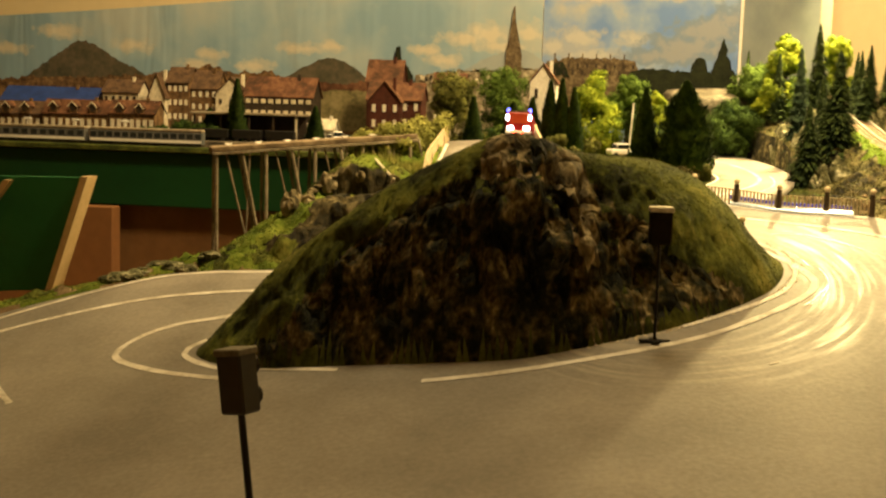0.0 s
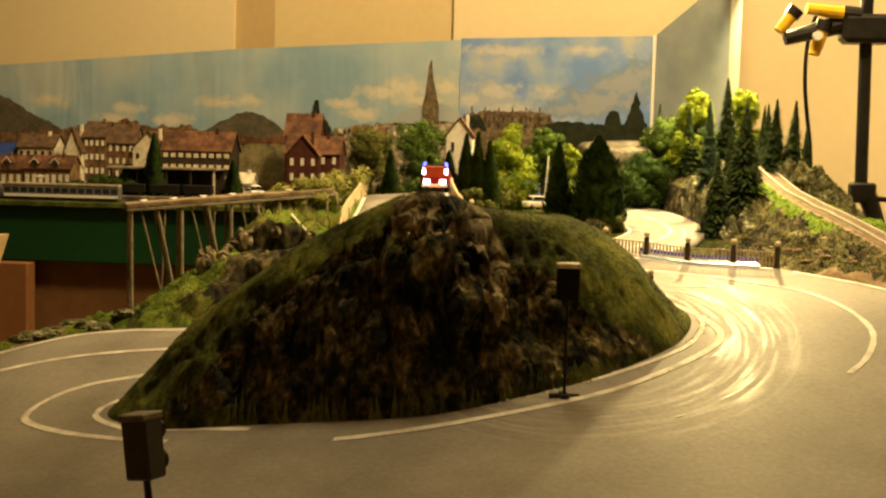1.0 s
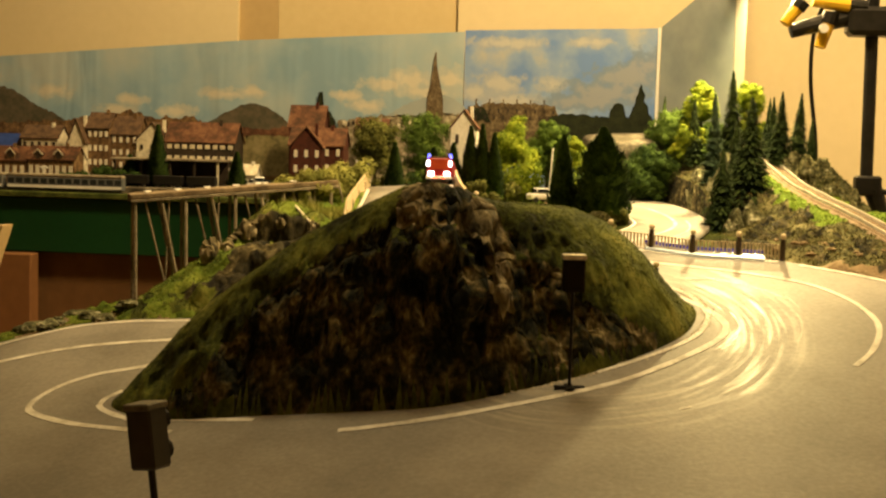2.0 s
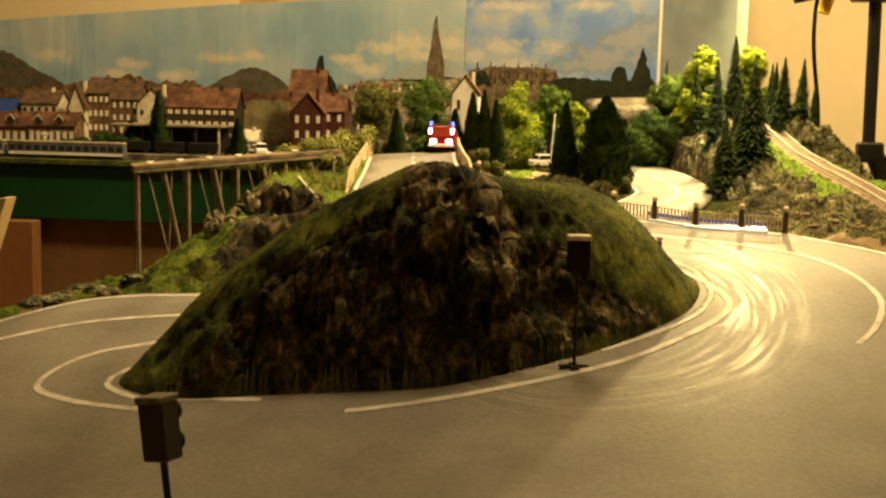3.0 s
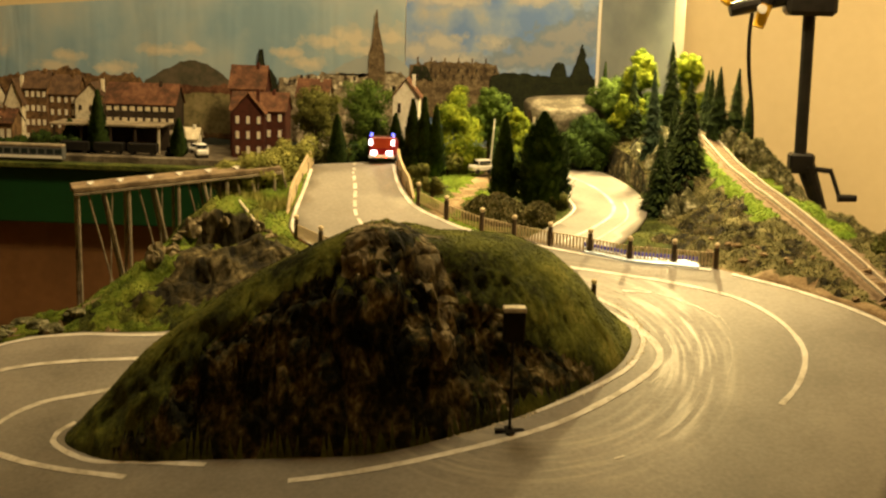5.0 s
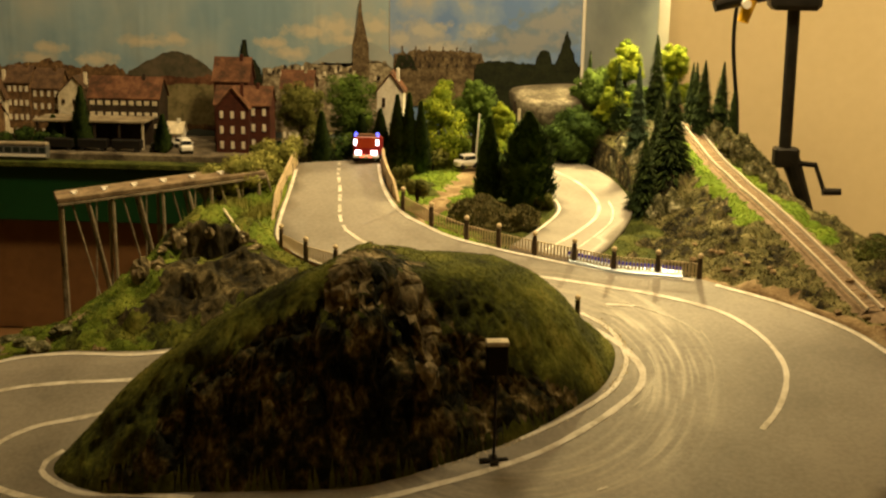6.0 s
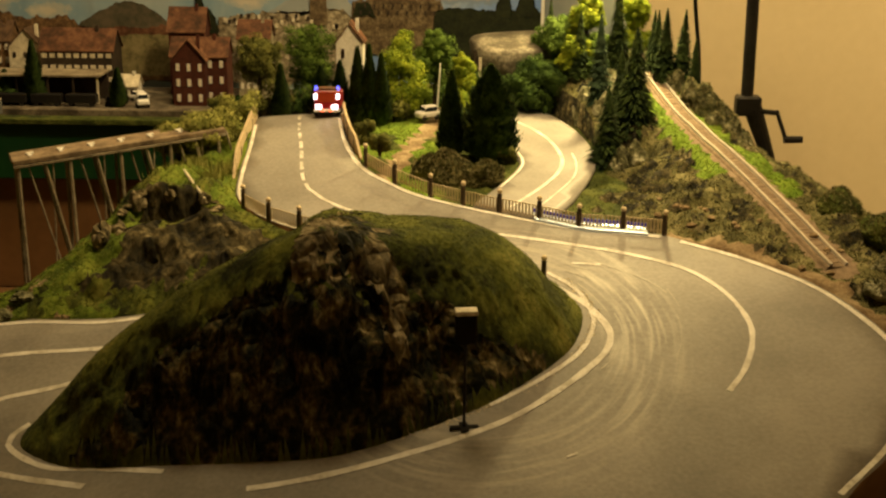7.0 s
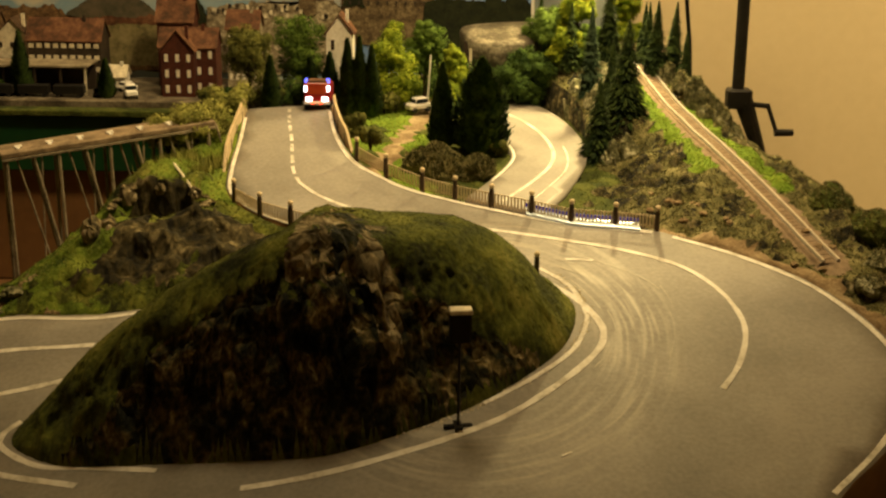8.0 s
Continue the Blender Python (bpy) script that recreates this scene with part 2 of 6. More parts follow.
def terrain(name, poly, step, height, mats, pick=None, skirt=0.01, jitter=0.0, solid=False):
    """A relief over a polygon, closed by a skirt below its border."""
    xy, faces = sheet(poly, step, jitter)
    xyz = height(xy)
    me = bpy.data.meshes.new(name)
    verts = [tuple(v) for v in xyz]
    n = len(poly)
    faces = [tuple(f) for f in faces]
    base = len(verts)
    verts += [(x, y, -0.0695 if solid else z - skirt) for x, y, z in verts[:n]]
    faces += [(i, base + i, base + (i + 1) % n, (i + 1) % n) for i in range(n)]
    me.from_pydata(verts, [], faces)
    for m in mats:
        me.materials.append(m)
    me.polygons.foreach_set("use_smooth", [True] * len(me.polygons))
    if pick:
        co = np.array(verts)
        cen = np.array([co[list(f)].mean(0) for f in faces])
        me.update()
        nor = np.array([p.normal for p in me.polygons])
        me.polygons.foreach_set("material_index", [int(i) for i in pick(cen, nor)])
    bm = bmesh.new()
    bm.from_mesh(me)
    bmesh.ops.recalc_face_normals(bm, faces=bm.faces)
    bm.to_mesh(me)
    bm.free()
    return new(name, me)


def wave(co, scale, octaves=4):
    return np.array([noise.fractal(Vector(c) * scale, 0.9, 2.0, octaves) for c in co])


def blocks(co, scale):
    """Cracks between rock blocks (1 in the crack) and each block's own offset, -0.5 to 0.5."""
    crack, off = [], []
    for c in co:
        d, p = noise.voronoi(Vector(c) * scale)
        crack.append(max(0.0, 1 - (d[1] - d[0]) * 5))
        off.append(noise.cell(p[0] * 3.7 + Vector((0.5, 0.5, 0.5))) % 1.0 - 0.5)
    return np.array(crack), np.array(off)


# ---- the road: a hairpin that climbs round the rock, and the ramp behind it ----
ROAD_KNOTS = [
    (0.102, 0.756, 0.014), (0.220, 0.799, 0.034), (-0.101, 0.835, -0.002), (-0.056, 0.836, 0.0), (0.312, 0.881, 0.057),
    (0.375, 0.824, 0.048), (0.399, 0.882, 0.059), (0.363, 1.009, 0.088), (0.072, 1.051, 0.086), (0.035, 1.223, 0.124),
    (0.110, 1.239, 0.127)]
road_flat = surface(ROAD_KNOTS)


def road_z(x, y):
    x, y = np.asarray(x, float), np.asarray(y, float)
    z = road_flat(x, y)
    over = np.maximum(0, y - 1.235)
    return z - over * 0.28 - over ** 2 * 1.5


OUTER = spline([(0.400, 0.25), (0.400, 0.45), (0.400, 0.62), (0.405, 0.69), (0.419, 0.73), (0.452, 0.764), (0.477, 0.80), (0.487, 0.835), (0.483, 0.87), (0.470, 0.905),
                (0.449, 0.939), (0.411, 0.974), (0.372, 1.001)], 0.015)
RAMP_RIGHT = spline([(0.361, 1.008), (0.298, 1.024), (0.245, 1.046), (0.216, 1.061), (0.185, 1.080), (0.163, 1.101), (0.138, 1.132), (0.121, 1.180), (0.111, 1.229), (0.106, 1.30)], 0.015)
RAMP_LEFT = spline([(0.030, 1.30), (0.035, 1.235), (0.035, 1.181), (0.036, 1.131), (0.039, 1.099), (0.046, 1.084), (0.062, 1.063), (0.090, 1.040), (0.124, 1.026)], 0.015)
LEFT = spline([(0.06, 0.952), (-0.024, 0.947), (-0.079, 0.957), (-0.119, 0.957), (-0.154, 0.943), (-0.22, 0.905), (-0.30, 0.83), (-0.36, 0.72), (-0.42, 0.5), (-0.45, 0.25)], 0.02)
ROAD_POLY = [tuple(p) for p in OUTER + RAMP_RIGHT + RAMP_LEFT + [(0.14, 0.99)] + LEFT]
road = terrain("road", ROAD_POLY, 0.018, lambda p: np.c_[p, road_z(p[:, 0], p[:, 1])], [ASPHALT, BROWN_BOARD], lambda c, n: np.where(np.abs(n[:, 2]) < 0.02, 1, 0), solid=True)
tagged(road, "grey model road that climbs in a hairpin round the rock", "road", kind="structure")


def stripe(name, points, width, lift=0.0003, dash=0, gap=0):
    """A painted line on the road."""
    ps = spline(points, 0.006)
    bm = bmesh.new()
    rng = random.Random(len(ps))
    prev, run = None, 0.0
    for i, p in enumerate(ps):
        d = ps[min(i + 1, len(ps) - 1)] - ps[max(i - 1, 0)]
        n = np.array([-d[1], d[0]]) / (np.linalg.norm(d) + 1e-9)
        w = width / 2 * rng.uniform(0.86, 1.12)
        row = [bm.verts.new((*q, float(road_z(*q)) + lift)) for q in (p + n * w, p - n * w)]
        if prev and not (dash and run % (dash + gap) > dash):
            bm.faces.new((prev[0], prev[1], row[1], row[0]))
        if i:
            run += float(np.linalg.norm(p - ps[i - 1]))
        prev = row
    ob = part(name, bm, WHITE_PAINT, road)
    return ob


stripe("line", [(0.258, 1.011), (0.296, 0.998), (0.334, 0.983), (0.370, 0.961), (0.391, 0.931), (0.400, 0.898), (0.398, 0.873), (0.388, 0.845), (0.375, 0.824)], 0.0035)
stripe("line", [(0.240, 0.985), (0.279, 0.945), (0.298, 0.923), (0.310, 0.897), (0.311, 0.879), (0.303, 0.861), (0.280, 0.834), (0.249, 0.807), (0.217, 0.790), (0.185, 0.778), (0.155, 0.769), (0.124, 0.763), (0.101, 0.761)], 0.0045)
stripe("line", [(0.005, 0.780), (-0.042, 0.797), (-0.079, 0.815), (-0.100, 0.833), (-0.095, 0.856), (-0.076, 0.872), (-0.048, 0.877), (0.0, 0.885)], 0.0045)
stripe("line", [(0.05, 0.784), (0.005, 0.795), (-0.020, 0.800), (-0.043, 0.815), (-0.054, 0.827), (-0.054, 0.836), (-0.046, 0.845)], 0.004)
stripe("line", [(-0.30, 0.78), (-0.24, 0.845), (-0.19, 0.885), (-0.14, 0.909), (-0.104, 0.918), (-0.066, 0.918), (-0.036, 0.915), (0.02, 0.91)], 0.004)
stripe("line", [(-0.25, 0.868), (-0.20, 0.909), (-0.154, 0.939), (-0.119, 0.953), (-0.079, 0.953), (-0.024, 0.943), (0.03, 0.945)], 0.003)
stripe("line", [(0.036, 1.225), (0.038, 1.181), (0.039, 1.131), (0.042, 1.099), (0.049, 1.084), (0.065, 1.063), (0.093, 1.040), (0.124, 1.022)], 0.003)
stripe("line", [(0.097, 1.099), (0.112, 1.079), (0.135, 1.059), (0.157, 1.046), (0.2, 1.03), (0.258, 1.011)], 0.003)
stripe("line", [(0.072, 1.245), (0.076, 1.21), (0.082, 1.174), (0.089, 1.123), (0.097, 1.099)], 0.0028, 0, 0.014, 0.005)
stripe("line", [(0.109, 1.229), (0.118, 1.18), (0.135, 1.132), (0.160, 1.101), (0.182, 1.080), (0.213, 1.061), (0.242, 1.046), (0.295, 1.022), (0.358, 1.005)], 0.003)
stripe("line", [(0.372, 0.998), (0.411, 0.971), (0.447, 0.936), (0.467, 0.903), (0.480, 0.868), (0.484, 0.835), (0.474, 0.803), (0.449, 0.767), (0.416, 0.733)], 0.0035)

stripe("line", [(-0.160, 0.800), (-0.138, 0.776)], 0.004)
stripe("wear_mark", [(0.277, 0.770), (0.288, 0.7755), (0.298, 0.782)], 0.0014, dash=0.005, gap=0.002)
stripe("wear_mark", [(0.294, 0.973), (0.303, 0.972), (0.313, 0.970)], 0.0025)
WEAR = material("polished_asphalt", [(0.25, 0.23, 0.19), (0.36, 0.33, 0.26)], 40, 0.4, 0.2, 8, spec=0.5)
BEND_IN = spline([(0.262, 0.985), (0.290, 0.955), (0.306, 0.928), (0.316, 0.897), (0.315, 0.873), (0.305, 0.852), (0.278, 0.824)], 0.004)
BEND_OUT = spline([(0.268, 1.000), (0.320, 0.980), (0.355, 0.955), (0.372, 0.922), (0.374, 0.886), (0.362, 0.848), (0.330, 0.806)], 0.004)
rng = random.Random(21)
for i in range(9):
    k = rng.random() ** 1.6
    u0 = rng.uniform(0.02, 0.7)
    u1 = min(0.98, u0 + rng.uniform(0.08, 0.3))
    drift = rng.uniform(-0.12, 0.12)
    pts = []
    for j in range(6):
        u = u0 + (u1 - u0) * j / 5
        a, b = BEND_IN[int(u * (len(BEND_IN) - 1))], BEND_OUT[int(u * (len(BEND_OUT) - 1))]
        pts.append(a + (b - a) * min(1, max(0, k + drift * j / 5)))
    mark = stripe("wear_mark", pts, rng.uniform(0.0006, 0.0012), 0.00025 + 0.000005 * i)
    mark.data.materials.clear()
    mark.data.materials.append(WEAR)
# pale gravel edge at the rock's foot
edge = stripe("kerb_edge", [(0.276, 0.962), (0.293, 0.942), (0.301, 0.918), (0.302, 0.896), (0.290, 0.866), (0.262, 0.838), (0.235, 0.818)], 0.0032, 0.00035)


# ---- the rock inside the hairpin ----
HILL_POLY = [tuple(p) for p in spline([(0.250, 0.968), (0.280, 0.953), (0.294, 0.930), (0.297, 0.904), (0.284, 0.868), (0.250, 0.832), (0.217, 0.809), (0.154, 0.783), (0.100, 0.783), (0.057, 0.788), (-0.003, 0.797), (-0.037, 0.815),
                                       (-0.049, 0.830), (-0.046, 0.845), (-0.03, 0.868), (0.0, 0.895), (0.05, 0.925), (0.12, 0.960), (0.19, 0.980), (0.250, 0.968)], 0.004)[:-1]]
CREST_X = [-0.05, -0.036, 0.0, 0.065, 0.10, 0.123, 0.138, 0.152, 0.168, 0.19, 0.216, 0.24, 0.262, 0.28, 0.30]
CREST_Z = [0.008, 0.028, 0.060, 0.108, 0.126, 0.1375, 0.1405, 0.1375, 0.1305, 0.128, 0.126, 0.118, 0.106, 0.088, 0.066]


def hill_shape(p):
    x, y = p[:, 0], p[:, 1]
    d = edge_distance(HILL_POLY, x, y)
    low = road_z(x, y) - 0.001
    ridge = np.interp(x, [0.0, 0.15, 0.18, 0.216, 0.25], [0.850, 0.846, 0.88, 0.915, 0.915])
    back = np.interp(x, [0.09, 0.13, 0.20, 0.24], [0.45, 0.12, 0.08, 0.34])
    top = np.interp(x, CREST_X, CREST_Z) - np.clip(y - ridge, 0, 0.06) * back - np.clip(y - ridge - 0.06, 0, 1) * 0.6
    front = np.interp(x, [0.0, 0.14, 0.2, 0.24, 0.3], [0.05, 0.05, 0.07, 0.07, 0.05])
    u = np.clip(d / front, 0, 1)
    f = np.sin(u * math.pi / 2) ** 0.68
    z = low + (top - low) * f
    co = np.c_[x, y, z]
    rocky = np.clip((0.24 - x + (0.86 - y) * 1.4) / 0.06, 0.28, 1) * np.clip(d / 0.01, 0, 1)
    bare = np.clip(1 - np.abs(x - 0.142) / 0.03, 0, 1)
    rocky = rocky * np.clip((top - z) / 0.025, 0.12 + 0.6 * bare, 1)
    crag = co * np.array([1.0, 0.9, 0.55]) + 0.012 * np.c_[wave(co, 20, 2), wave(co + 31, 20, 2), np.zeros(len(co))]
    n1, n2, n3 = wave(crag, 24, 3), wave(crag + 7, 80, 4), wave(co + 3, 220, 3)
    c1, b1 = blocks(crag, 36)
    c2, b2 = blocks(crag + 5, 95)
    z = z + rocky * (0.004 * n1 + 0.003 * n2 + 0.0016 * n3 + 0.004 * b1 - 0.003 * c1 - 0.0015 * c2) * np.clip(u * 1.5, 0, 1)
    push = rocky * (0.006 * n1 + 0.009 * b1 - 0.008 * c1 + 0.005 * b2 - 0.004 * c2 + 0.003 * n3 + 0.004 * n2) * np.clip((1 - u) * 4, 0, 1)
    for foot, lean, reach in ((0.171, 0.24, 0.006), (0.064, -0.06, 0.005)):
        rib = np.exp(-((x - foot - (0.126 - z) * lean - 0.003 * n1) / 0.006) ** 2) * np.clip((z - 0.045) / 0.03, 0, 1) * np.clip((0.87 - y) / 0.02, 0, 1)
        push = push + reach * rib * np.clip(d / 0.01, 0, 1)
    return np.c_[x + push * 0.35, y - push, np.maximum(z, low)]


def grass_or_rock(cen, nor):
    n = wave(cen, 35, 3)
    x, y, z = cen[:, 0], cen[:, 1], cen[:, 2]
    under = np.interp(x, CREST_X, CREST_Z) - z
    band = np.interp(x, [-0.05, 0.02, 0.08, 0.115, 0.135, 0.16, 0.175, 0.20, 0.24], [0.05, 0.034, 0.024, 0.012, 0.001, 0.001, 0.010, 0.030, 0.05])
    flank = np.interp(x, [0.19, 0.215, 0.25, 0.27, 0.285], [0.0, 0.030, 0.046, 0.040, 0.012])
    grassy = (under < np.maximum(band, flank) + 0.012 * n) | (x + 0.5 * (y - 0.83) + 0.03 * n > 0.283) | (np.abs(nor[:, 2]) + 0.45 * n > 0.93)
    grassy |= (z - road_z(x, y) < 0.005 + 0.004 * n)
    # The rib takes the paler crag, whose colour holds the light it catches.
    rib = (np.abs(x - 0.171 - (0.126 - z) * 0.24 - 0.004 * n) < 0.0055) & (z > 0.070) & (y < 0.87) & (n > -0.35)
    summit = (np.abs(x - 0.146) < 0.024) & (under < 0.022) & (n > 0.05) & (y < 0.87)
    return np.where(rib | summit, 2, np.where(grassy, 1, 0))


rock_hill = terrain("rock_hill", HILL_POLY, 0.0024, hill_shape, [HILL_ROCK, HILL_GRASS, PALE_LIT_CRAG], grass_or_rock, 0.004, 0.0008)
tagged(rock_hill, "dark craggy rock hill with olive scatter grass inside the road's bend", "hill", kind="structure")

# ---- the baseboard, the room ----
bm = bmesh.new()
box(bm, -0.9, 0.58, 0.2, 1.468, -0.10, -0.07, 0.003)
baseboard = tagged(part("baseboard", bm, BROWN_BOARD), "brown timber baseboard under the layout", "baseboard", kind="structure")
for x in (-0.86, 0.54):
    for y in (0.24, 1.43):
        part("table_leg", box(bmesh.new(), x - 0.025, x + 0.025, y - 0.025, y + 0.025, -0.9, -0.10, 0.003), PALE_WOOD, baseboard)
for nm, b in (("wall_north", (-2, 1.3, 1.52, 1.62, -0.9, 1.6)), ("wall_south", (-2, 1.3, -1.3, -1.2, -0.9, 1.6)), ("wall_west", (-2.1, -2, -1.3, 1.62, -0.9, 1.6)),
              ("wall_east", (1.30, 1.40, -1.3, 1.62, -0.9, 1.6)), ("floor", (-2.1, 1.4, -1.3, 1.62, -1.0, -0.9)), ("ceiling", (-2.1, 1.4, -1.3, 1.62, 1.6, 1.7))):
    tagged(part(nm, box(bmesh.new(), *b), WALL), "plain warm beige painted room " + nm.split("_")[0], nm.split("_")[0], kind="structure")
for nm, b in (("wall_board_1", (-1.2, -0.157, 1.488, 1.519, -0.1, 0.9)), ("wall_board_2", (0.085, 0.37, 1.488, 1.519, -0.1, 0.9))):
    tagged(part(nm, box(bmesh.new(), *b), WALL), "pale panel standing proud of the wall", "wall", kind="structure")
# Strip: the wall recess's shade put into its colour. Board: a middle tan.
RECESS_SHADE = material("recess_shade", [(0.40, 0.29, 0.14), (0.46, 0.34, 0.17)], 4, 0.8, 0.1, 30)
MID_TONE = material("tan_wall_tone", [(0.52, 0.41, 0.22), (0.58, 0.47, 0.26)], 4, 0.8, 0.1, 30)
for nm, b, m in (("wall_strip", (-0.157, -0.113, 1.4945, 1.519, -0.1, 0.9), RECESS_SHADE), ("wall_board_3", (-0.113, 0.085, 1.494, 1.519, -0.1, 0.9), MID_TONE)):
    tagged(part(nm, box(bmesh.new(), *b), m), "tan-toned panel on the room wall", "wall", kind="structure")


# ---- more materials ----
POST_BROWN = material("brown_post", [(0.05, 0.033, 0.018), (0.11, 0.075, 0.042)], 120, 0.7, 0.2, 4)
PALE_PICKET = material("pale_picket", [(0.55, 0.44, 0.27), (0.72, 0.60, 0.40)], 60, 0.6, 0.1)
KERB_WHITE = material("blue_white_tape", [(0.66, 0.80, 0.98), (0.76, 0.88, 1.0)], 30, 0.22, 0, metal=0.6, spec=0.6)
BLUE_FRINGE = material("blue_fringe", [(0.03, 0.03, 0.55), (0.05, 0.04, 0.75)], 40, 0.4, 0)
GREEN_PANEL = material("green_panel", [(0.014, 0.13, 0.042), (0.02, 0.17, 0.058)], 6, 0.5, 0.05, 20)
LICHEN_ROCK = material("lichen_rock", [(0.045, 0.046, 0.018), (0.15, 0.15, 0.075), (0.42, 0.41, 0.28)], 90, 0.95, 1.0, 4, spread=(0.36, 0.7))
SKY = material("sky_print", [(0.22, 0.34, 0.44), (0.30, 0.40, 0.46), (0.38, 0.44, 0.45)], 9, 0.45, 0.12, 3, spread=(0.38, 0.68))
SKY_BLUE = material("blue_sky_print", [(0.15, 0.26, 0.56), (0.24, 0.34, 0.54), (0.42, 0.43, 0.42)], 13, 0.5, 0.05, 3, spread=(0.42, 0.66))
GREY_PANEL = material("grey_sky_print", [(0.21, 0.26, 0.29), (0.36, 0.40, 0.41)], 14, 0.3, 0.05, 3, spec=0.5)
HILL_PRINT = material("dark_hill_print", [(0.05, 0.05, 0.03), (0.11, 0.09, 0.06)], 60, 0.8, 0, 4)
STONE_PRINT = material("sandstone_print", [(0.05, 0.034, 0.018), (0.11, 0.078, 0.042), (0.20, 0.155, 0.09)], 120, 0.8, 0, 4)
PALE_PRINT = material("pale_wall_print", [(0.10, 0.08, 0.05), (0.24, 0.20, 0.13), (0.5, 0.45, 0.33)], 160, 0.8, 0, 4)
TREE_PRINT = material("dark_tree_print", [(0.006, 0.009, 0.003), (0.020, 0.026, 0.009)], 90, 0.9, 0, 4)
BRICK_RED = material("red_brick", [(0.045, 0.012, 0.007), (0.085, 0.023, 0.012)], 150, 0.8, 0.3, 4)
ROOF_RED = material("red_roof", [(0.032, 0.016, 0.008), (0.095, 0.040, 0.019), (0.18, 0.085, 0.044)], 60, 0.8, 0.3, 5)
ROOF_BROWN = material("brown_roof", [(0.042, 0.024, 0.013), (0.125, 0.073, 0.040)], 160, 0.8, 0.3, 4)
BROWN_WALL = material("ochre_wall", [(0.05, 0.028, 0.013), (0.13, 0.075, 0.034), (0.24, 0.15, 0.07)], 150, 0.8, 0.3, 4)
CREAM = material("cream_wall", [(0.46, 0.41, 0.29), (0.80, 0.74, 0.58)], 120, 0.7, 0.2, 4)
DARK_TIMBER = material("dark_timber", [(0.02, 0.014, 0.01), (0.05, 0.035, 0.022)], 120, 0.7, 0.2, 4)
WINDOW_PALE = material("pale_window", [(0.58, 0.54, 0.43), (0.80, 0.76, 0.64)], 100, 0.35, 0, 4, spec=0.5)
BLUE_ROOF = material("blue_roof", [(0.012, 0.03, 0.14), (0.02, 0.05, 0.22)], 100, 0.5, 0.1, 4)
LEAF_YELLOW = material("yellow_green_leaf", [(0.085, 0.135, 0.008), (0.18, 0.245, 0.014), (0.33, 0.385, 0.026)], 60, 1.0, 0, 4, islands=0.25)
LEAF_GREEN = material("mid_green_leaf", [(0.045, 0.085, 0.011), (0.12, 0.19, 0.028)], 60, 1.0, 0, 4, islands=0.25)
LEAF_STRAW = material("straw_green_leaf", [(0.15, 0.165, 0.032), (0.34, 0.33, 0.085)], 60, 1.0, 0, 4, islands=0.25)
LEAF_OLIVE = material("olive_leaf", [(0.06, 0.07, 0.014), (0.16, 0.16, 0.035)], 60, 1.0, 0, 4, islands=0.25)
LEAF_DARK = material("dark_green_leaf", [(0.011, 0.031, 0.004), (0.056, 0.098, 0.013)], 60, 1.0, 0, 4, islands=0.3)
NEEDLE = material("spruce_needle", [(0.007, 0.018, 0.003), (0.036, 0.058, 0.011)], 60, 1.0, 0, 4, islands=0.5)
NEEDLE_BLUE = material("blue_spruce_needle", [(0.02, 0.042, 0.022), (0.06, 0.095, 0.05)], 60, 1.0, 0, 4, islands=0.5)
BARK = material("bark", [(0.03, 0.02, 0.012), (0.08, 0.055, 0.03)], 150, 1.0, 0.4, 4)
TRACK_BED = material("ballast", [(0.15, 0.108, 0.07), (0.28, 0.21, 0.14)], 160, 1.0, 0.6, 5)
STEEL = material("rail_steel", [(0.60, 0.56, 0.48), (0.78, 0.74, 0.66)], 60, 0.28, 0, metal=0.5)
BEIGE_RAIL = material("beige_parapet", [(0.42, 0.32, 0.18), (0.60, 0.48, 0.30)], 60, 0.6, 0.2)
GREY_TRESTLE = material("weathered_trestle", [(0.13, 0.105, 0.07), (0.25, 0.21, 0.145), (0.36, 0.31, 0.225)], 60, 0.8, 0.3)
PLASTER = material("white_plaster", [(0.62, 0.59, 0.50), (0.82, 0.80, 0.72)], 90, 0.8, 0.2, 4)
DRY_GRASS = material("dry_grass", [(0.028, 0.028, 0.010), (0.10, 0.096, 0.034), (0.23, 0.21, 0.095)], 55, 1.0, 0.9, 9)
RED_PAINT = material("fire_red", [(0.17, 0.007, 0.007), (0.23, 0.010, 0.010)], 40, 0.3, 0, spec=0.5)
WHITE_PLASTIC = material("white_plastic", [(0.7, 0.69, 0.65), (0.8, 0.79, 0.75)], 40, 0.4, 0)
BLACK_RUBBER = material("black_rubber", [(0.012, 0.012, 0.012), (0.025, 0.025, 0.025)], 60, 0.7, 0)
GLASS_DARK = material("dark_glass", [(0.015, 0.02, 0.025), (0.03, 0.035, 0.04)], 20, 0.08, 0, spec=0.6)
YELLOW_PLASTIC = material("yellow_plastic", [(0.65, 0.38, 0.02), (0.75, 0.45, 0.03)], 30, 0.35, 0)
LAMP_WHITE = glow("white_light", (1.0, 0.95, 1.0), 6.0)
LAMP_BLUE = glow("blue_beacon", (0.1, 0.12, 1.0), 4.0)
LAMP_RED = glow("red_light", (1.0, 0.06, 0.02), 10.0)


# ---- ground behind the fence, the lit side road, the right hillside ----
def mid_z(x, y):
    return 0.092 + 0.085 * (np.asarray(y, float) - 1.08)


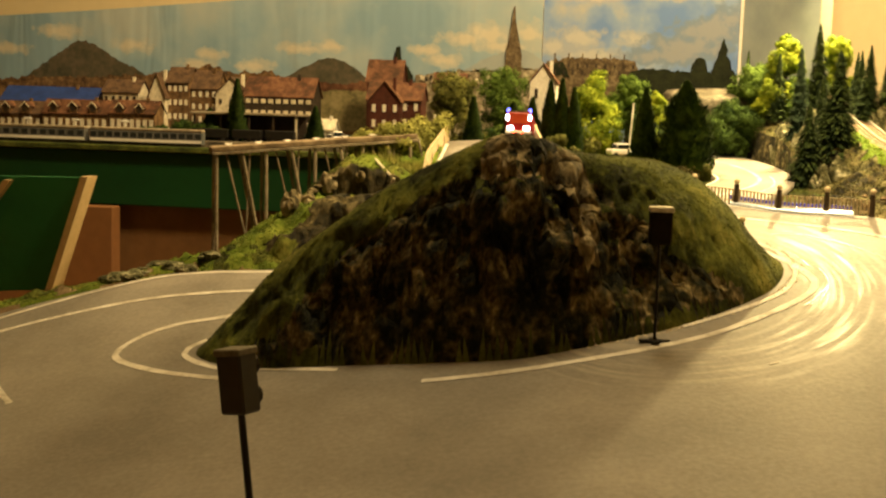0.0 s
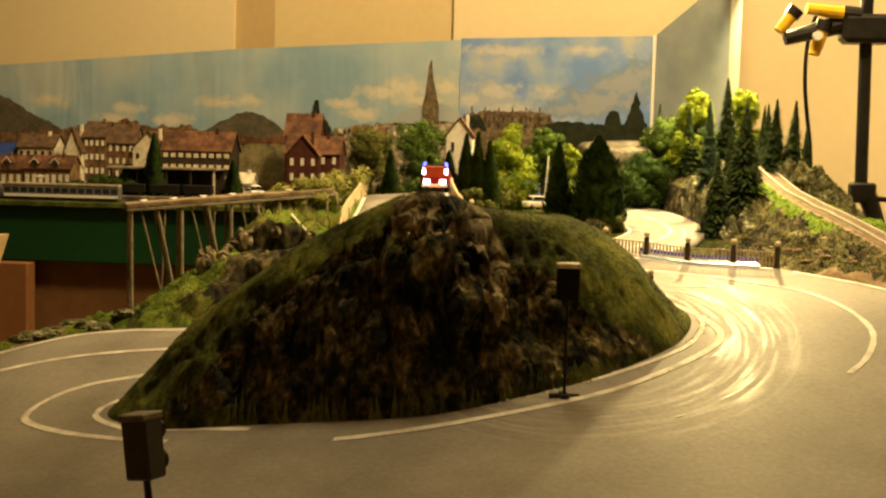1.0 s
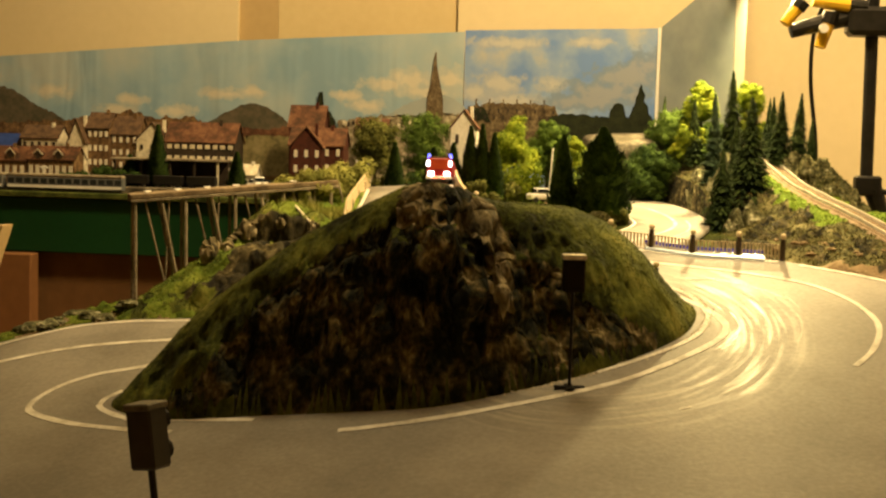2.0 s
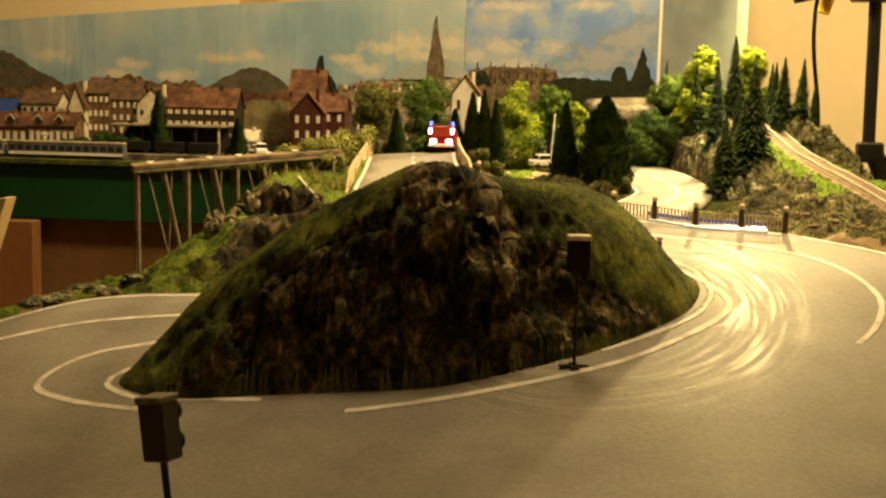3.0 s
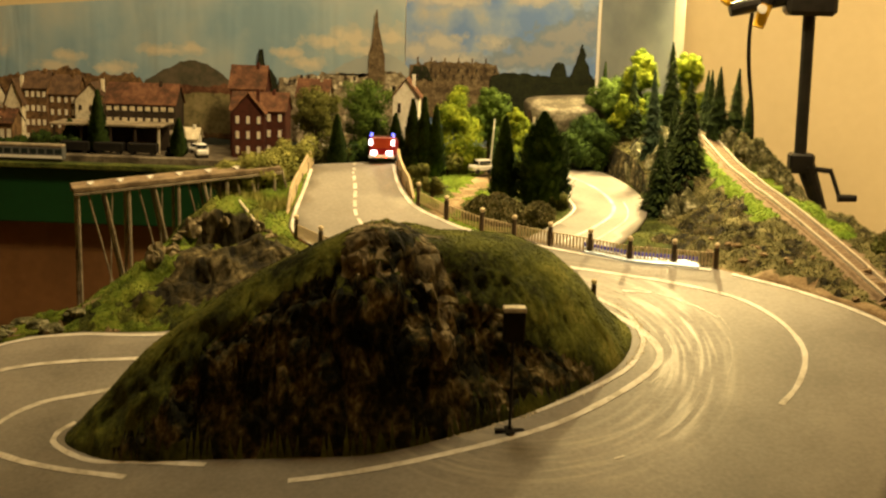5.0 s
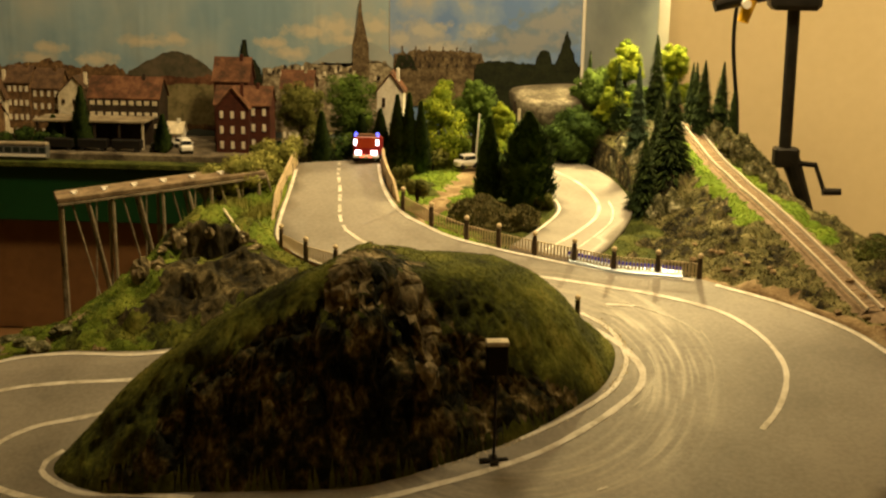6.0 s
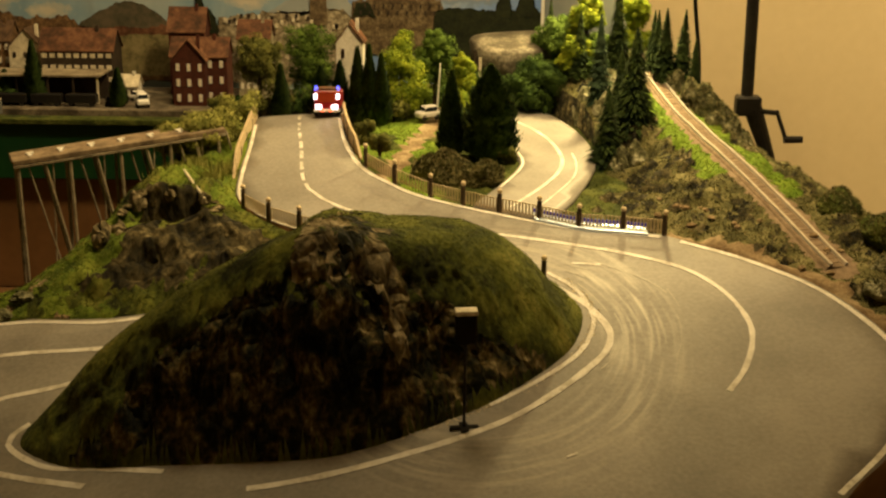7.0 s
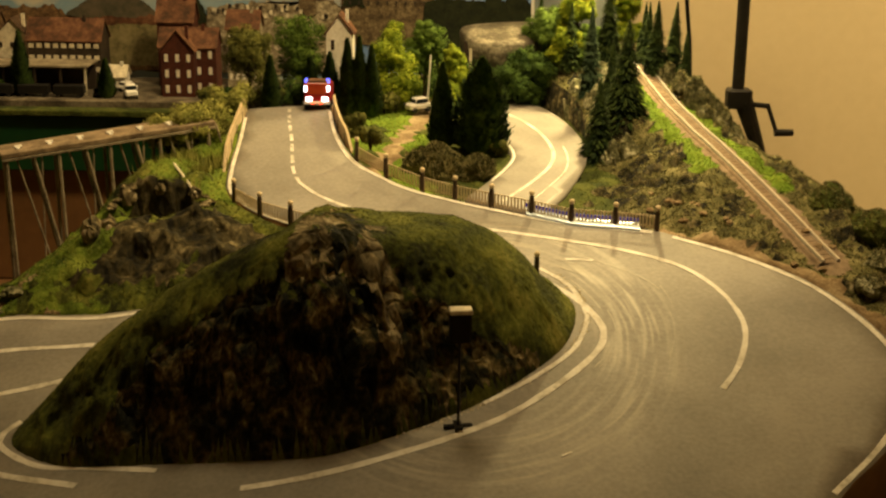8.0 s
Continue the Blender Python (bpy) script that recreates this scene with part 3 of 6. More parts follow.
MID_POLY = [(0.118, 1.215), (0.124, 1.185), (0.142, 1.136), (0.166, 1.106), (0.188, 1.086), (0.22, 1.067), (0.249, 1.052), (0.302, 1.031), (0.365, 1.016), (0.38, 1.1), (0.36, 1.2), (0.37, 1.34), (0.34, 1.46), (0.10, 1.46), (0.112, 1.30)]


def mid_shape(p):
    co = np.c_[p, mid_z(p[:, 0], p[:, 1])]
    d = edge_distance(MID_POLY, p[:, 0], p[:, 1])
    return co + np.c_[np.zeros((len(p), 2)), 0.003 * wave(co, 40, 3) * np.clip(d / 0.01, 0, 1) - 0.003]


mid_ground = terrain("middle_ground", MID_POLY, 0.01, mid_shape, [BRIGHT_GRASS, EARTH, GRASS],
                     lambda c, n: np.where(np.abs(c[:, 0] - 0.156 - (c[:, 1] - 1.165) * 0.24) < 0.009 + 0.004 * wave(c, 50, 2), 1, np.where((wave(c + 5, 30, 2) < 0.1) & (c[:, 0] > 0.13) & (c[:, 0] < 0.2), 0, 2)), 0.01)
tagged(mid_ground, "grass and bare earth behind the road fence", "ground", kind="structure")

SIDE_POLY = [tuple(p) for p in spline([(0.226, 1.072), (0.245, 1.112), (0.262, 1.158), (0.265, 1.188), (0.256, 1.231), (0.261, 1.286), (0.266, 1.340), (0.286, 1.342), (0.306, 1.314), (0.321, 1.270), (0.3295, 1.217), (0.329, 1.178), (0.318, 1.132), (0.303, 1.086), (0.283, 1.042)], 0.01)]
side_road = terrain("side_road", SIDE_POLY, 0.012, lambda p: np.c_[p, mid_z(p[:, 0], p[:, 1]) + 0.002], [SIDE_ASPHALT], skirt=0.004)
tagged(side_road, "side road that winds away behind the fence", "road", kind="structure")
for half, points in ((0.0017, [(0.2545, 1.066), (0.269, 1.0925), (0.2815, 1.1165), (0.296, 1.152), (0.3015, 1.190), (0.2955, 1.236), (0.282, 1.2745), (0.265, 1.3045)]),
                     (0.0008, [(0.272, 1.060), (0.287, 1.0905), (0.307, 1.138), (0.3125, 1.175), (0.311, 1.205)]),
                     (0.0011, [(0.2475, 1.112), (0.2645, 1.158), (0.2675, 1.188), (0.2585, 1.231)])):
    bm = bmesh.new()
    prev = None
    for p in spline(points, 0.006):
        row = [bm.verts.new((p[0] + s, p[1], float(mid_z(*p)) + 0.0023)) for s in (-half, half)]
        if prev:
            bm.faces.new((prev[0], prev[1], row[1], row[0]))
        prev = row
    part("line", bm, WHITE_PAINT, side_road)

right_z = surface([(0.361, 1.012, 0.087), (0.447, 1.2, 0.118), (0.43, 1.33, 0.146), (0.455, 1.30, 0.120), (0.44, 1.38, 0.135), (0.47, 1.25, 0.098), (0.411, 0.978, 0.083), (0.449, 0.942, 0.077), (0.483, 0.875, 0.064), (0.52, 0.80, 0.045), (0.460, 1.0, 0.0945), (0.438, 1.1, 0.114), (0.4155, 1.2, 0.1335),
                   (0.395, 1.29, 0.151), (0.428, 1.15, 0.124), (0.449, 1.05, 0.104), (0.378, 1.15, 0.108), (0.326, 1.171, 0.094), (0.33, 1.09, 0.090), (0.365, 1.204, 0.121), (0.345, 1.188, 0.096), (0.36, 1.33, 0.148), (0.467, 1.2, 0.105),
                   (0.503, 1.1, 0.098), (0.523, 1.0, 0.093), (0.40, 1.32, 0.166), (0.33, 1.40, 0.168), (0.58, 0.9, 0.07), (0.42, 1.26, 0.14), (0.30, 1.40, 0.15)], 0.02)
RIGHT_POLY = [tuple(p) for p in spline([(0.368, 1.008), (0.411, 0.979), (0.450, 0.942), (0.473, 0.905), (0.487, 0.87), (0.491, 0.835), (0.50, 0.79), (0.52, 0.70), (0.56, 0.70), (0.555, 0.85), (0.53, 1.0), (0.51, 1.1), (0.49, 1.2), (0.47, 1.30), (0.44, 1.38),
                                        (0.38, 1.43), (0.31, 1.44), (0.295, 1.40), (0.302, 1.345), (0.324, 1.29), (0.334, 1.235), (0.3335, 1.178), (0.323, 1.130), (0.309, 1.084), (0.300, 1.045), (0.325, 1.02), (0.368, 1.008)], 0.012)[:-1]]
TRACK = spline([(0.386, 1.33), (0.395, 1.29), (0.4155, 1.2), (0.438, 1.1), (0.460, 1.0), (0.472, 0.955)], 0.006)


def track_distance(x, y):
    t = np.array(TRACK)
    return np.min(np.hypot(x[:, None] - t[:, 0], y[:, None] - t[:, 1]), axis=1)


def right_shape(p):
    z = right_z(p[:, 0], p[:, 1])
    co = np.c_[p, z]
    d = np.clip(edge_distance(RIGHT_POLY, p[:, 0], p[:, 1]) / 0.012, 0, 1)
    t = np.clip((track_distance(p[:, 0], p[:, 1]) - 0.014) / 0.012, 0, 1)
    n1, n2, n3 = wave(co, 26, 3), wave(co + 4, 70, 4), wave(co + 9, 160, 2)
    return co + np.c_[0.003 * n2 * d * t, -0.003 * n2 * d * t, (0.008 * n1 + 0.006 * n2 + 0.002 * n3) * d * t]


def right_pick(c, n):
    w = wave(c, 30, 3)
    t = track_distance(c[:, 0], c[:, 1])
    mat = np.where(np.abs(n[:, 2]) + 0.25 * w < 0.72, 0, 1)
    east = c[:, 0] > np.interp(c[:, 1], [0.955, 1.33], [0.472, 0.386])
    mat = np.where((t > 0.012) & (t < np.where(east, 0.030, 0.029) + 0.010 * w) & (c[:, 1] > np.where(east, 1.06, 1.10)), 2, mat)
    near = edge_distance(RIGHT_POLY, c[:, 0], c[:, 1]) < 0.008 + 0.005 * w
    mat = np.where(near & (c[:, 1] < 1.02), 3, mat)
    return np.where(t < 0.0135, 4, mat)


right_hill = terrain("hillside", RIGHT_POLY, 0.005, right_shape, [ROCK, DRY_GRASS, BRIGHT_GRASS, EARTH, TRACK_BED], right_pick, 0.03, 0.001, True)
tagged(right_hill, "rough grassy hillside with grey rock outcrops and a track bed", "hillside", kind="structure")

# single track down the hillside
track = empty("railway_track", pose(0, 0, 0), "single steel model railway track on brown ballast", "railway track")
for side in (-0.0058, 0.0058):
    bm = bmesh.new()
    prev = None
    for i, p in enumerate(TRACK):
        d = TRACK[min(i + 1, len(TRACK) - 1)] - TRACK[max(i - 1, 0)]
        n = np.array([d[1], -d[0]]) / np.linalg.norm(d)
        c = p + n * side
        z = float(right_z(*p)) + 0.0011
        row = [bm.verts.new((*(c + n * w), z + h)) for w, h in ((-0.0012, 0), (-0.0009, 0.002), (0.0009, 0.002), (0.0012, 0))]
        if prev:
            for k in range(3):
                bm.faces.new((prev[k], prev[k + 1], row[k + 1], row[k]))
        prev = row
    part("rail", bm, STEEL, track)
bm = bmesh.new()
prev = None
for i, p in enumerate(TRACK):
    d = TRACK[min(i + 1, len(TRACK) - 1)] - TRACK[max(i - 1, 0)]
    n = np.array([d[1], -d[0]]) / np.linalg.norm(d)
    z = float(right_z(*p))
    row = [bm.verts.new((*(p + n * w), z + h)) for w, h in ((-0.0120, -0.004), (-0.0088, 0.0008), (0.0088, 0.0008), (0.0120, -0.004))]
    if prev:
        for k in range(3):
            bm.faces.new((prev[k], prev[k + 1], row[k + 1], row[k]))
    prev = row
part("ballast_bed", bm, TRACK_BED, track)
tie = mesh_of("sleeper", box(bmesh.new(), -0.0012, 0.0012, -0.0078, 0.0078, -0.0008, 0.0002))
tie.materials.append(TRACK_BED)
for i in range(0, len(TRACK) - 1):
    p, d = TRACK[i], TRACK[i + 1] - TRACK[i]
    ob = new("sleeper", tie)
    ob.parent = track
    ob.matrix_world = pose(*p, float(right_z(*p)) + 0.0007, 0, 0, math.degrees(math.atan2(d[1], d[0])))


def boulder(name, place, size, seed, mat, parent=None, label="", category="rock", squash=0.7):
    bm = bmesh.new()
    bmesh.ops.create_icosphere(bm, subdivisions=3, radius=1)
    off = Vector((seed * 3.1, seed * 1.7, seed))
    for v in bm.verts:
        k = 1 + 0.35 * noise.fractal(v.co * 1.1 + off, 0.9, 2, 4) + 0.12 * noise.noise(v.co * 4 + off)
        v.co = Vector((v.co.x * size[0], v.co.y * size[1], max(v.co.z, -0.5) * size[2] * squash)) * k
    ob = part(name, bm, mat, parent)
    ob.matrix_world = pose(*place, 0, 0, seed * 47 % 360)
    if not parent:
        tagged(ob, label or "small grey boulder on the rough ground", category, "boulders")
    return ob


# ---- the left mound between bridge and ramp ----
MOUND_POLY = [tuple(p) for p in spline([(0.036, 1.17), (0.035, 1.131), (0.038, 1.099), (0.045, 1.083), (0.061, 1.061), (0.089, 1.037), (0.12, 1.022), (0.13, 0.99), (0.06, 0.960), (-0.024, 0.955), (-0.079, 0.965), (-0.125, 0.967), (-0.165, 0.955),
                                        (-0.23, 0.918), (-0.25, 0.94), (-0.20, 0.985), (-0.14, 1.01), (-0.115, 1.04), (-0.09, 1.10), (-0.04, 1.17), (-0.02, 1.22), (0.0, 1.235), (0.03, 1.235), (0.036, 1.17)], 0.012)[:-1]]
mound_z = surface([(0.036, 1.16, 0.105), (0.036, 1.131, 0.097), (0.045, 1.083, 0.087), (0.089, 1.037, 0.079), (0.12, 1.02, 0.076), (0.06, 0.960, 0.040), (-0.024, 0.955, 0.037), (-0.079, 0.965, 0.034), (-0.125, 0.967, 0.030), (-0.23, 0.92, 0.006),
                   (-0.20, 0.98, 0.015), (-0.11, 1.01, 0.040), (-0.10, 1.04, 0.040), (-0.062, 1.034, 0.068), (-0.03, 1.02, 0.085), (-0.01, 1.035, 0.090), (0.02, 1.02, 0.090), (0.03, 1.045, 0.092), (-0.028, 1.089, 0.104),
                   (-0.01, 0.985, 0.060), (0.05, 0.99, 0.066), (0.0, 1.12, 0.109), (0.01, 1.18, 0.122), (0.0, 1.22, 0.128), (-0.09, 1.10, 0.03), (-0.05, 1.16, 0.06), (0.03, 1.23, 0.120)], 0.004, 0.12)


def mound_shape(p):
    z = mound_z(p[:, 0], p[:, 1])
    co = np.c_[p, z]
    d = np.clip(edge_distance(MOUND_POLY, p[:, 0], p[:, 1]) / 0.012, 0, 1)
    n1, n2, n3 = wave(co + 11, 28, 3), wave(co + 2, 65, 4), wave(co + 5, 150, 2)
    hollow = np.exp(-((p[:, 0] + 0.002) / 0.030) ** 4 - ((p[:, 1] - 1.054) / 0.014) ** 4)
    face = d * np.clip((1.06 - p[:, 1]) / 0.02, 0, 1) * np.clip((p[:, 0] + 0.07) / 0.03, 0, 1)
    b1 = blocks(co * np.array([1.2, 1, 0.3]), 45)[1]
    lump = face * 0.0025 * b1
    lip = np.exp(-((p[:, 0] + 0.002) / 0.028) ** 4 - ((p[:, 1] - 1.077) / 0.008) ** 2)
    return co + np.c_[0.004 * n2 * d, -0.005 * n2 * d - lump - 0.009 * lip, lump * 0.5 + (0.006 * n1 + 0.005 * n2 + 0.002 * n3) * d - 0.034 * hollow]


def mound_pick(c, n):
    w = wave(c, 32, 3)
    face = (c[:, 1] + 0.02 * w < 1.034) & (c[:, 1] > 0.975) & (c[:, 0] > -0.045 + 0.03 * w) & (c[:, 2] > 0.046) & (w > -0.45)
    rim = (np.hypot((c[:, 0] + 0.005) / 0.036, (c[:, 1] - 1.055) / 0.016) + 0.3 * w < 1) & (np.abs(n[:, 2]) < 0.9)
    mat = np.where(face | rim, 0, np.where((c[:, 0] < -0.02) | (c[:, 1] > 1.07), 2, 1))
    mat = np.where((mat == 2) & (w < -0.28), 1, mat)
    return np.where((mat > 0) & (c[:, 2] < 0.05) & (w > 0.32), 3, mat)


mound = terrain("left_mound", MOUND_POLY, 0.0034, mound_shape, [MOUND_ROCK, HILL_GRASS, MOUND_GRASS, EARTH], mound_pick, 0.05, 0.001, True)
tagged(mound, "grassy mound with a rocky face beside the ramp", "mound", kind="structure")

# ---- town level, fascia boards, pit ----
TOWN_Z = 0.113
TOWN_EARTH = material("town_paving", [(0.045, 0.036, 0.024), (0.10, 0.082, 0.056), (0.20, 0.17, 0.12)], 70, 0.8, 0.3, 5)
bm = bmesh.new()
box(bm, -0.86, 0.115, 1.335, 1.468, 0.096, TOWN_Z, 0.001)
tagged(part("town_ground", bm, TOWN_EARTH), "flat dark brown-grey paved ground of the model town", "ground", kind="structure")
bm = bmesh.new()
box(bm, -0.86, 0.03, 1.325, 1.334, 0.046, 0.100, 0.001)
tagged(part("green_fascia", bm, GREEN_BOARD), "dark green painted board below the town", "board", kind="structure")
bm = bmesh.new()
box(bm, -0.86, 0.03, 1.338, 1.348, -0.069, 0.094, 0.001)
tagged(part("brown_fascia", bm, BROWN_BOARD), "dark brown board in the gap below the town", "board", kind="structure")
bm = bmesh.new()
box(bm, -0.86, 0.03, 1.318, 1.336, 0.1005, 0.1065, 0.001)
tagged(part("track_shelf", bm, GRASS), "narrow grassy ledge that carries the front railway track", "ledge", kind="structure")

# sloping green board with a pale edge at the layout's left
board = empty("green_board", pose(0, 0, 0), "dark green board with a bare pale timber edge", "board")
bm = bmesh.new()
a = [(-0.212, 1.03, 0.092), (-0.242, 1.03, 0.004), (-0.56, 1.03, -0.02), (-0.56, 1.03, 0.085)]
vs = [bm.verts.new((x, y + dy, z)) for dy in (0, 0.008) for x, y, z in a]
for f in ((0, 1, 2, 3), (7, 6, 5, 4), (0, 4, 5, 1), (1, 5, 6, 2), (2, 6, 7, 3), (3, 7, 4, 0)):
    bm.faces.new([vs[i] for i in f])
part("panel", bm, GREEN_PANEL, board)
for x, w in ((-0.212, 0.0055), (-0.275, 0.006)):
    bm = bmesh.new()
    d = -0.030 if x > -0.25 else -0.02
    z0 = 0.002 if x > -0.25 else 0.062
    zt = 0.093 if x > -0.25 else 0.088
    vs = [bm.verts.new(v) for y in (1.024, 1.042) for v in ((x, y, zt), (x + d, y, z0), (x + d + w, y, z0), (x + w, y, zt))]
    for f in ((0, 1, 2, 3), (7, 6, 5, 4), (0, 4, 5, 1), (1, 5, 6, 2), (2, 6, 7, 3), (3, 7, 4, 0)):
        bm.faces.new([vs[i] for i in f])
    part("edge_strip", bm, PALE_WOOD, board)
bm = bmesh.new()
box(bm, -0.46, -0.310, 1.303, 1.322, -0.069, 0.0455, 0.001)
tagged(part("gap_board", bm, LIT_BROWN_BOARD), "brown board, its lit orange painted in, that closes the gap beside the green board", "board", kind="structure")

# ---- the unfinished trestle bridge ----
bridge = empty("trestle_bridge", pose(-0.141, 1.111, 0.1160, 0, -5, 24), "unfinished grey timber trestle bridge with bolt heads on its deck", "bridge")
LB, WB = 0.170, 0.034
DECK_BROWN = material("weathered_deck", [(0.10, 0.070, 0.042), (0.21, 0.155, 0.095), (0.32, 0.245, 0.16)], 70, 0.8, 0.3, 5)
bm = bmesh.new()
box(bm, 0, LB, -WB / 2, WB / 2, -0.004, 0.0, 0.0006)
part("deck", bm, DECK_BROWN, bridge)
for i in range(6):
    bm = bmesh.new()
    box(bm, 0.012 + i * 0.024, 0.018 + i * 0.024, -0.002, 0.002, 0.0, 0.0016, 0.0005)
    box(bm, 0.013 + i * 0.024, 0.016 + i * 0.024, -0.009, 0.004, 0.0, 0.001, 0.0003)
    part("bolt", bm, WHITE_PAINT, bridge)
for i in range(9):
    x = 0.004 + i * 0.020
    for s in (-1, 1):
        bm = bmesh.new()
        rod(bm, (x, s * WB * 0.42, -0.003), (x + (0.016 if i % 2 else -0.012), s * WB * 0.66, -0.15), 0.0015, 0.0015, 6)
        part("leg", bm, GREY_TRESTLE, bridge)
    bm = bmesh.new()
    rod(bm, (x + 0.007, -WB * 0.40, -0.003), (x + 0.007 + (-0.014 if i % 2 else 0.016), -WB * 0.55, -0.11), 0.0008, 0.0008, 6)
    part("brace", bm, GREY_TRESTLE, bridge)
for s in (-1, 1):
    bm = bmesh.new()
    box(bm, 0, LB, s * WB * 0.46 - 0.0015, s * WB * 0.46 + 0.0015, -0.0066, -0.0042, 0.0004)
    part("girder", bm, GREY_TRESTLE, bridge)

# ---- parapets of the ramp ----
def parapet(points, label, height, thick=0.0022):
    ob = empty("parapet", pose(0, 0, 0), label, "parapet", "ramp parapets")
    ps = spline(points, 0.006)
    bm = bmesh.new()
    prev = None
    for i, p in enumerate(ps):
        d = ps[min(i + 1, len(ps) - 1)] - ps[max(i - 1, 0)]
        n = np.array([-d[1], d[0]]) / np.linalg.norm(d)
        u = i / (len(ps) - 1)
        h = height * min(1, 0.25 + 2.2 * math.sin(math.pi * min(u, 0.5)), 0.12 + 5 * (1 - u))
        z = float(road_z(*p)) - 0.002
        row = [bm.verts.new((*(p + n * w), z + k)) for w, k in ((-thick / 2, 0), (-thick / 2, h), (thick / 2, h), (thick / 2, 0))]
        if prev:
            for k in range(4):
                bm.faces.new((prev[k], prev[(k + 1) % 4], row[(k + 1) % 4], row[k]))
        else:
            bm.faces.new(row)
        prev = row
    bm.faces.new(prev[::-1])
    part("wall", bm, BEIGE_RAIL, ob)
    for i in range(4, len(ps) - 3, 4):
        bm = bmesh.new()
        z = float(road_z(*ps[i]))
        box(bm, ps[i][0] - 0.0018, ps[i][0] + 0.0018, ps[i][1] - 0.0012, ps[i][1] + 0.0012, z - 0.004, z + height * 0.55, 0.0003)
        part("stud", bm, GREY_TRESTLE, ob)
    return ob


parapet([(0.0335, 1.245), (0.033, 1.21), (0.032, 1.165), (0.033, 1.125)], "pale beige wooden parapet along the ramp's edge", 0.016)
parapet([(0.112, 1.248), (0.1135, 1.225), (0.1235, 1.18), (0.134, 1.150)], "pale beige wooden parapet along the ramp's edge", 0.014)


# ---- post-and-picket fences ----
def fence(places, label, zf, height=0.0165, pickets=12):
    ob = empty("road_fence", pose(0, 0, 0), label, "fence", "road fences")
    bm = bmesh.new()
    rod(bm, (0, 0, -0.002), (0, 0, height - 0.002), 0.0019, 0.0017, 8)
    shaft = mesh_of("post", bm)
    shaft.materials.append(POST_BROWN)
    bm = bmesh.new()
    bmesh.ops.create_icosphere(bm, subdivisions=2, radius=0.0021, matrix=Matrix.Translation((0, 0, height)))
    cap = mesh_of("cap", bm)
    cap.materials.append(PALE_PICKET)
    slat = mesh_of("picket", box(bmesh.new(), -0.0006, 0.0006, -0.0003, 0.0003, 0.001, 0.0112))
    slat.materials.append(PALE_PICKET)
    spots = [(x, y, float(zf(x, y))) for x, y in places]
    for s in spots:
        post = new("post", shaft)
        post.parent, post.location = ob, s
        top = new("cap", cap)
        top.parent = post
    for a, b in zip(spots, spots[1:]):
        a, b = Vector(a), Vector(b)
        for h in (0.003, 0.0105):
            bm = bmesh.new()
            rod(bm, a + Vector((0, 0, h)), b + Vector((0, 0, h)), 0.00035, 0.00035, 5)
            part("rail", bm, PALE_PICKET, ob)
        for i in range(1, pickets):
            stick = new("picket", slat)
            stick.parent, stick.location = ob, a.lerp(b, i / pickets)
    return ob


fence([(0.139, 1.134), (0.164, 1.103), (0.193, 1.077), (0.218, 1.062), (0.245, 1.048), (0.274, 1.035), (0.302, 1.021), (0.333, 1.015), (0.362, 1.008)], "brown post fence with pale caps and fine pickets beside the road", road_z)
fence([(0.273, 0.9515)], "single brown road post with a pale cap behind the rock hill", road_z)
fence([(0.049, 1.077), (0.072, 1.053), (0.097, 1.037), (0.124, 1.024)], "brown post fence with pale caps along the road's outer bend", road_z)
bm = bmesh.new()
ps = spline([(0.270, 1.0400), (0.304, 1.0235), (0.335, 1.0165), (0.350, 1.0125)], 0.006)
prev = None
for p in ps:
    row = [bm.verts.new((p[0], p[1] + d, float(road_z(*p)) + h)) for d, h in ((-0.0065, -0.004), (-0.0065, 0.0002), (-0.0050, 0.0010), (-0.0020, 0.0020), (0.0010, 0.0027), (0.0040, 0.0031), (0.0040, -0.004))]
    if prev:
        for k in range(6):
            bm.faces.new((prev[k], prev[k + 1], row[k + 1], row[k]))
    prev = row
kerb = tagged(part("kerb", bm, KERB_WHITE, smooth=True), "glossy bluish-white kerb strip at the foot of the fence", "kerb", kind="structure")
# Added strip: paints the blue fringe round the kerb's overexposed glint.
bm = bmesh.new()
prev = None
for p in ps:
    row = [bm.verts.new((p[0], p[1] + d, float(road_z(*p)) + h)) for d, h in ((0.0042, -0.003), (0.0042, 0.0052), (0.0054, 0.0052), (0.0054, -0.003))]
    if prev:
        for k in range(3):
            bm.faces.new((prev[k], prev[k + 1], row[k + 1], row[k]))
    prev = row
part("glint_fringe", bm, BLUE_FRINGE, kerb, "violet-blue colour fringe of the kerb's glint, built as a strip")


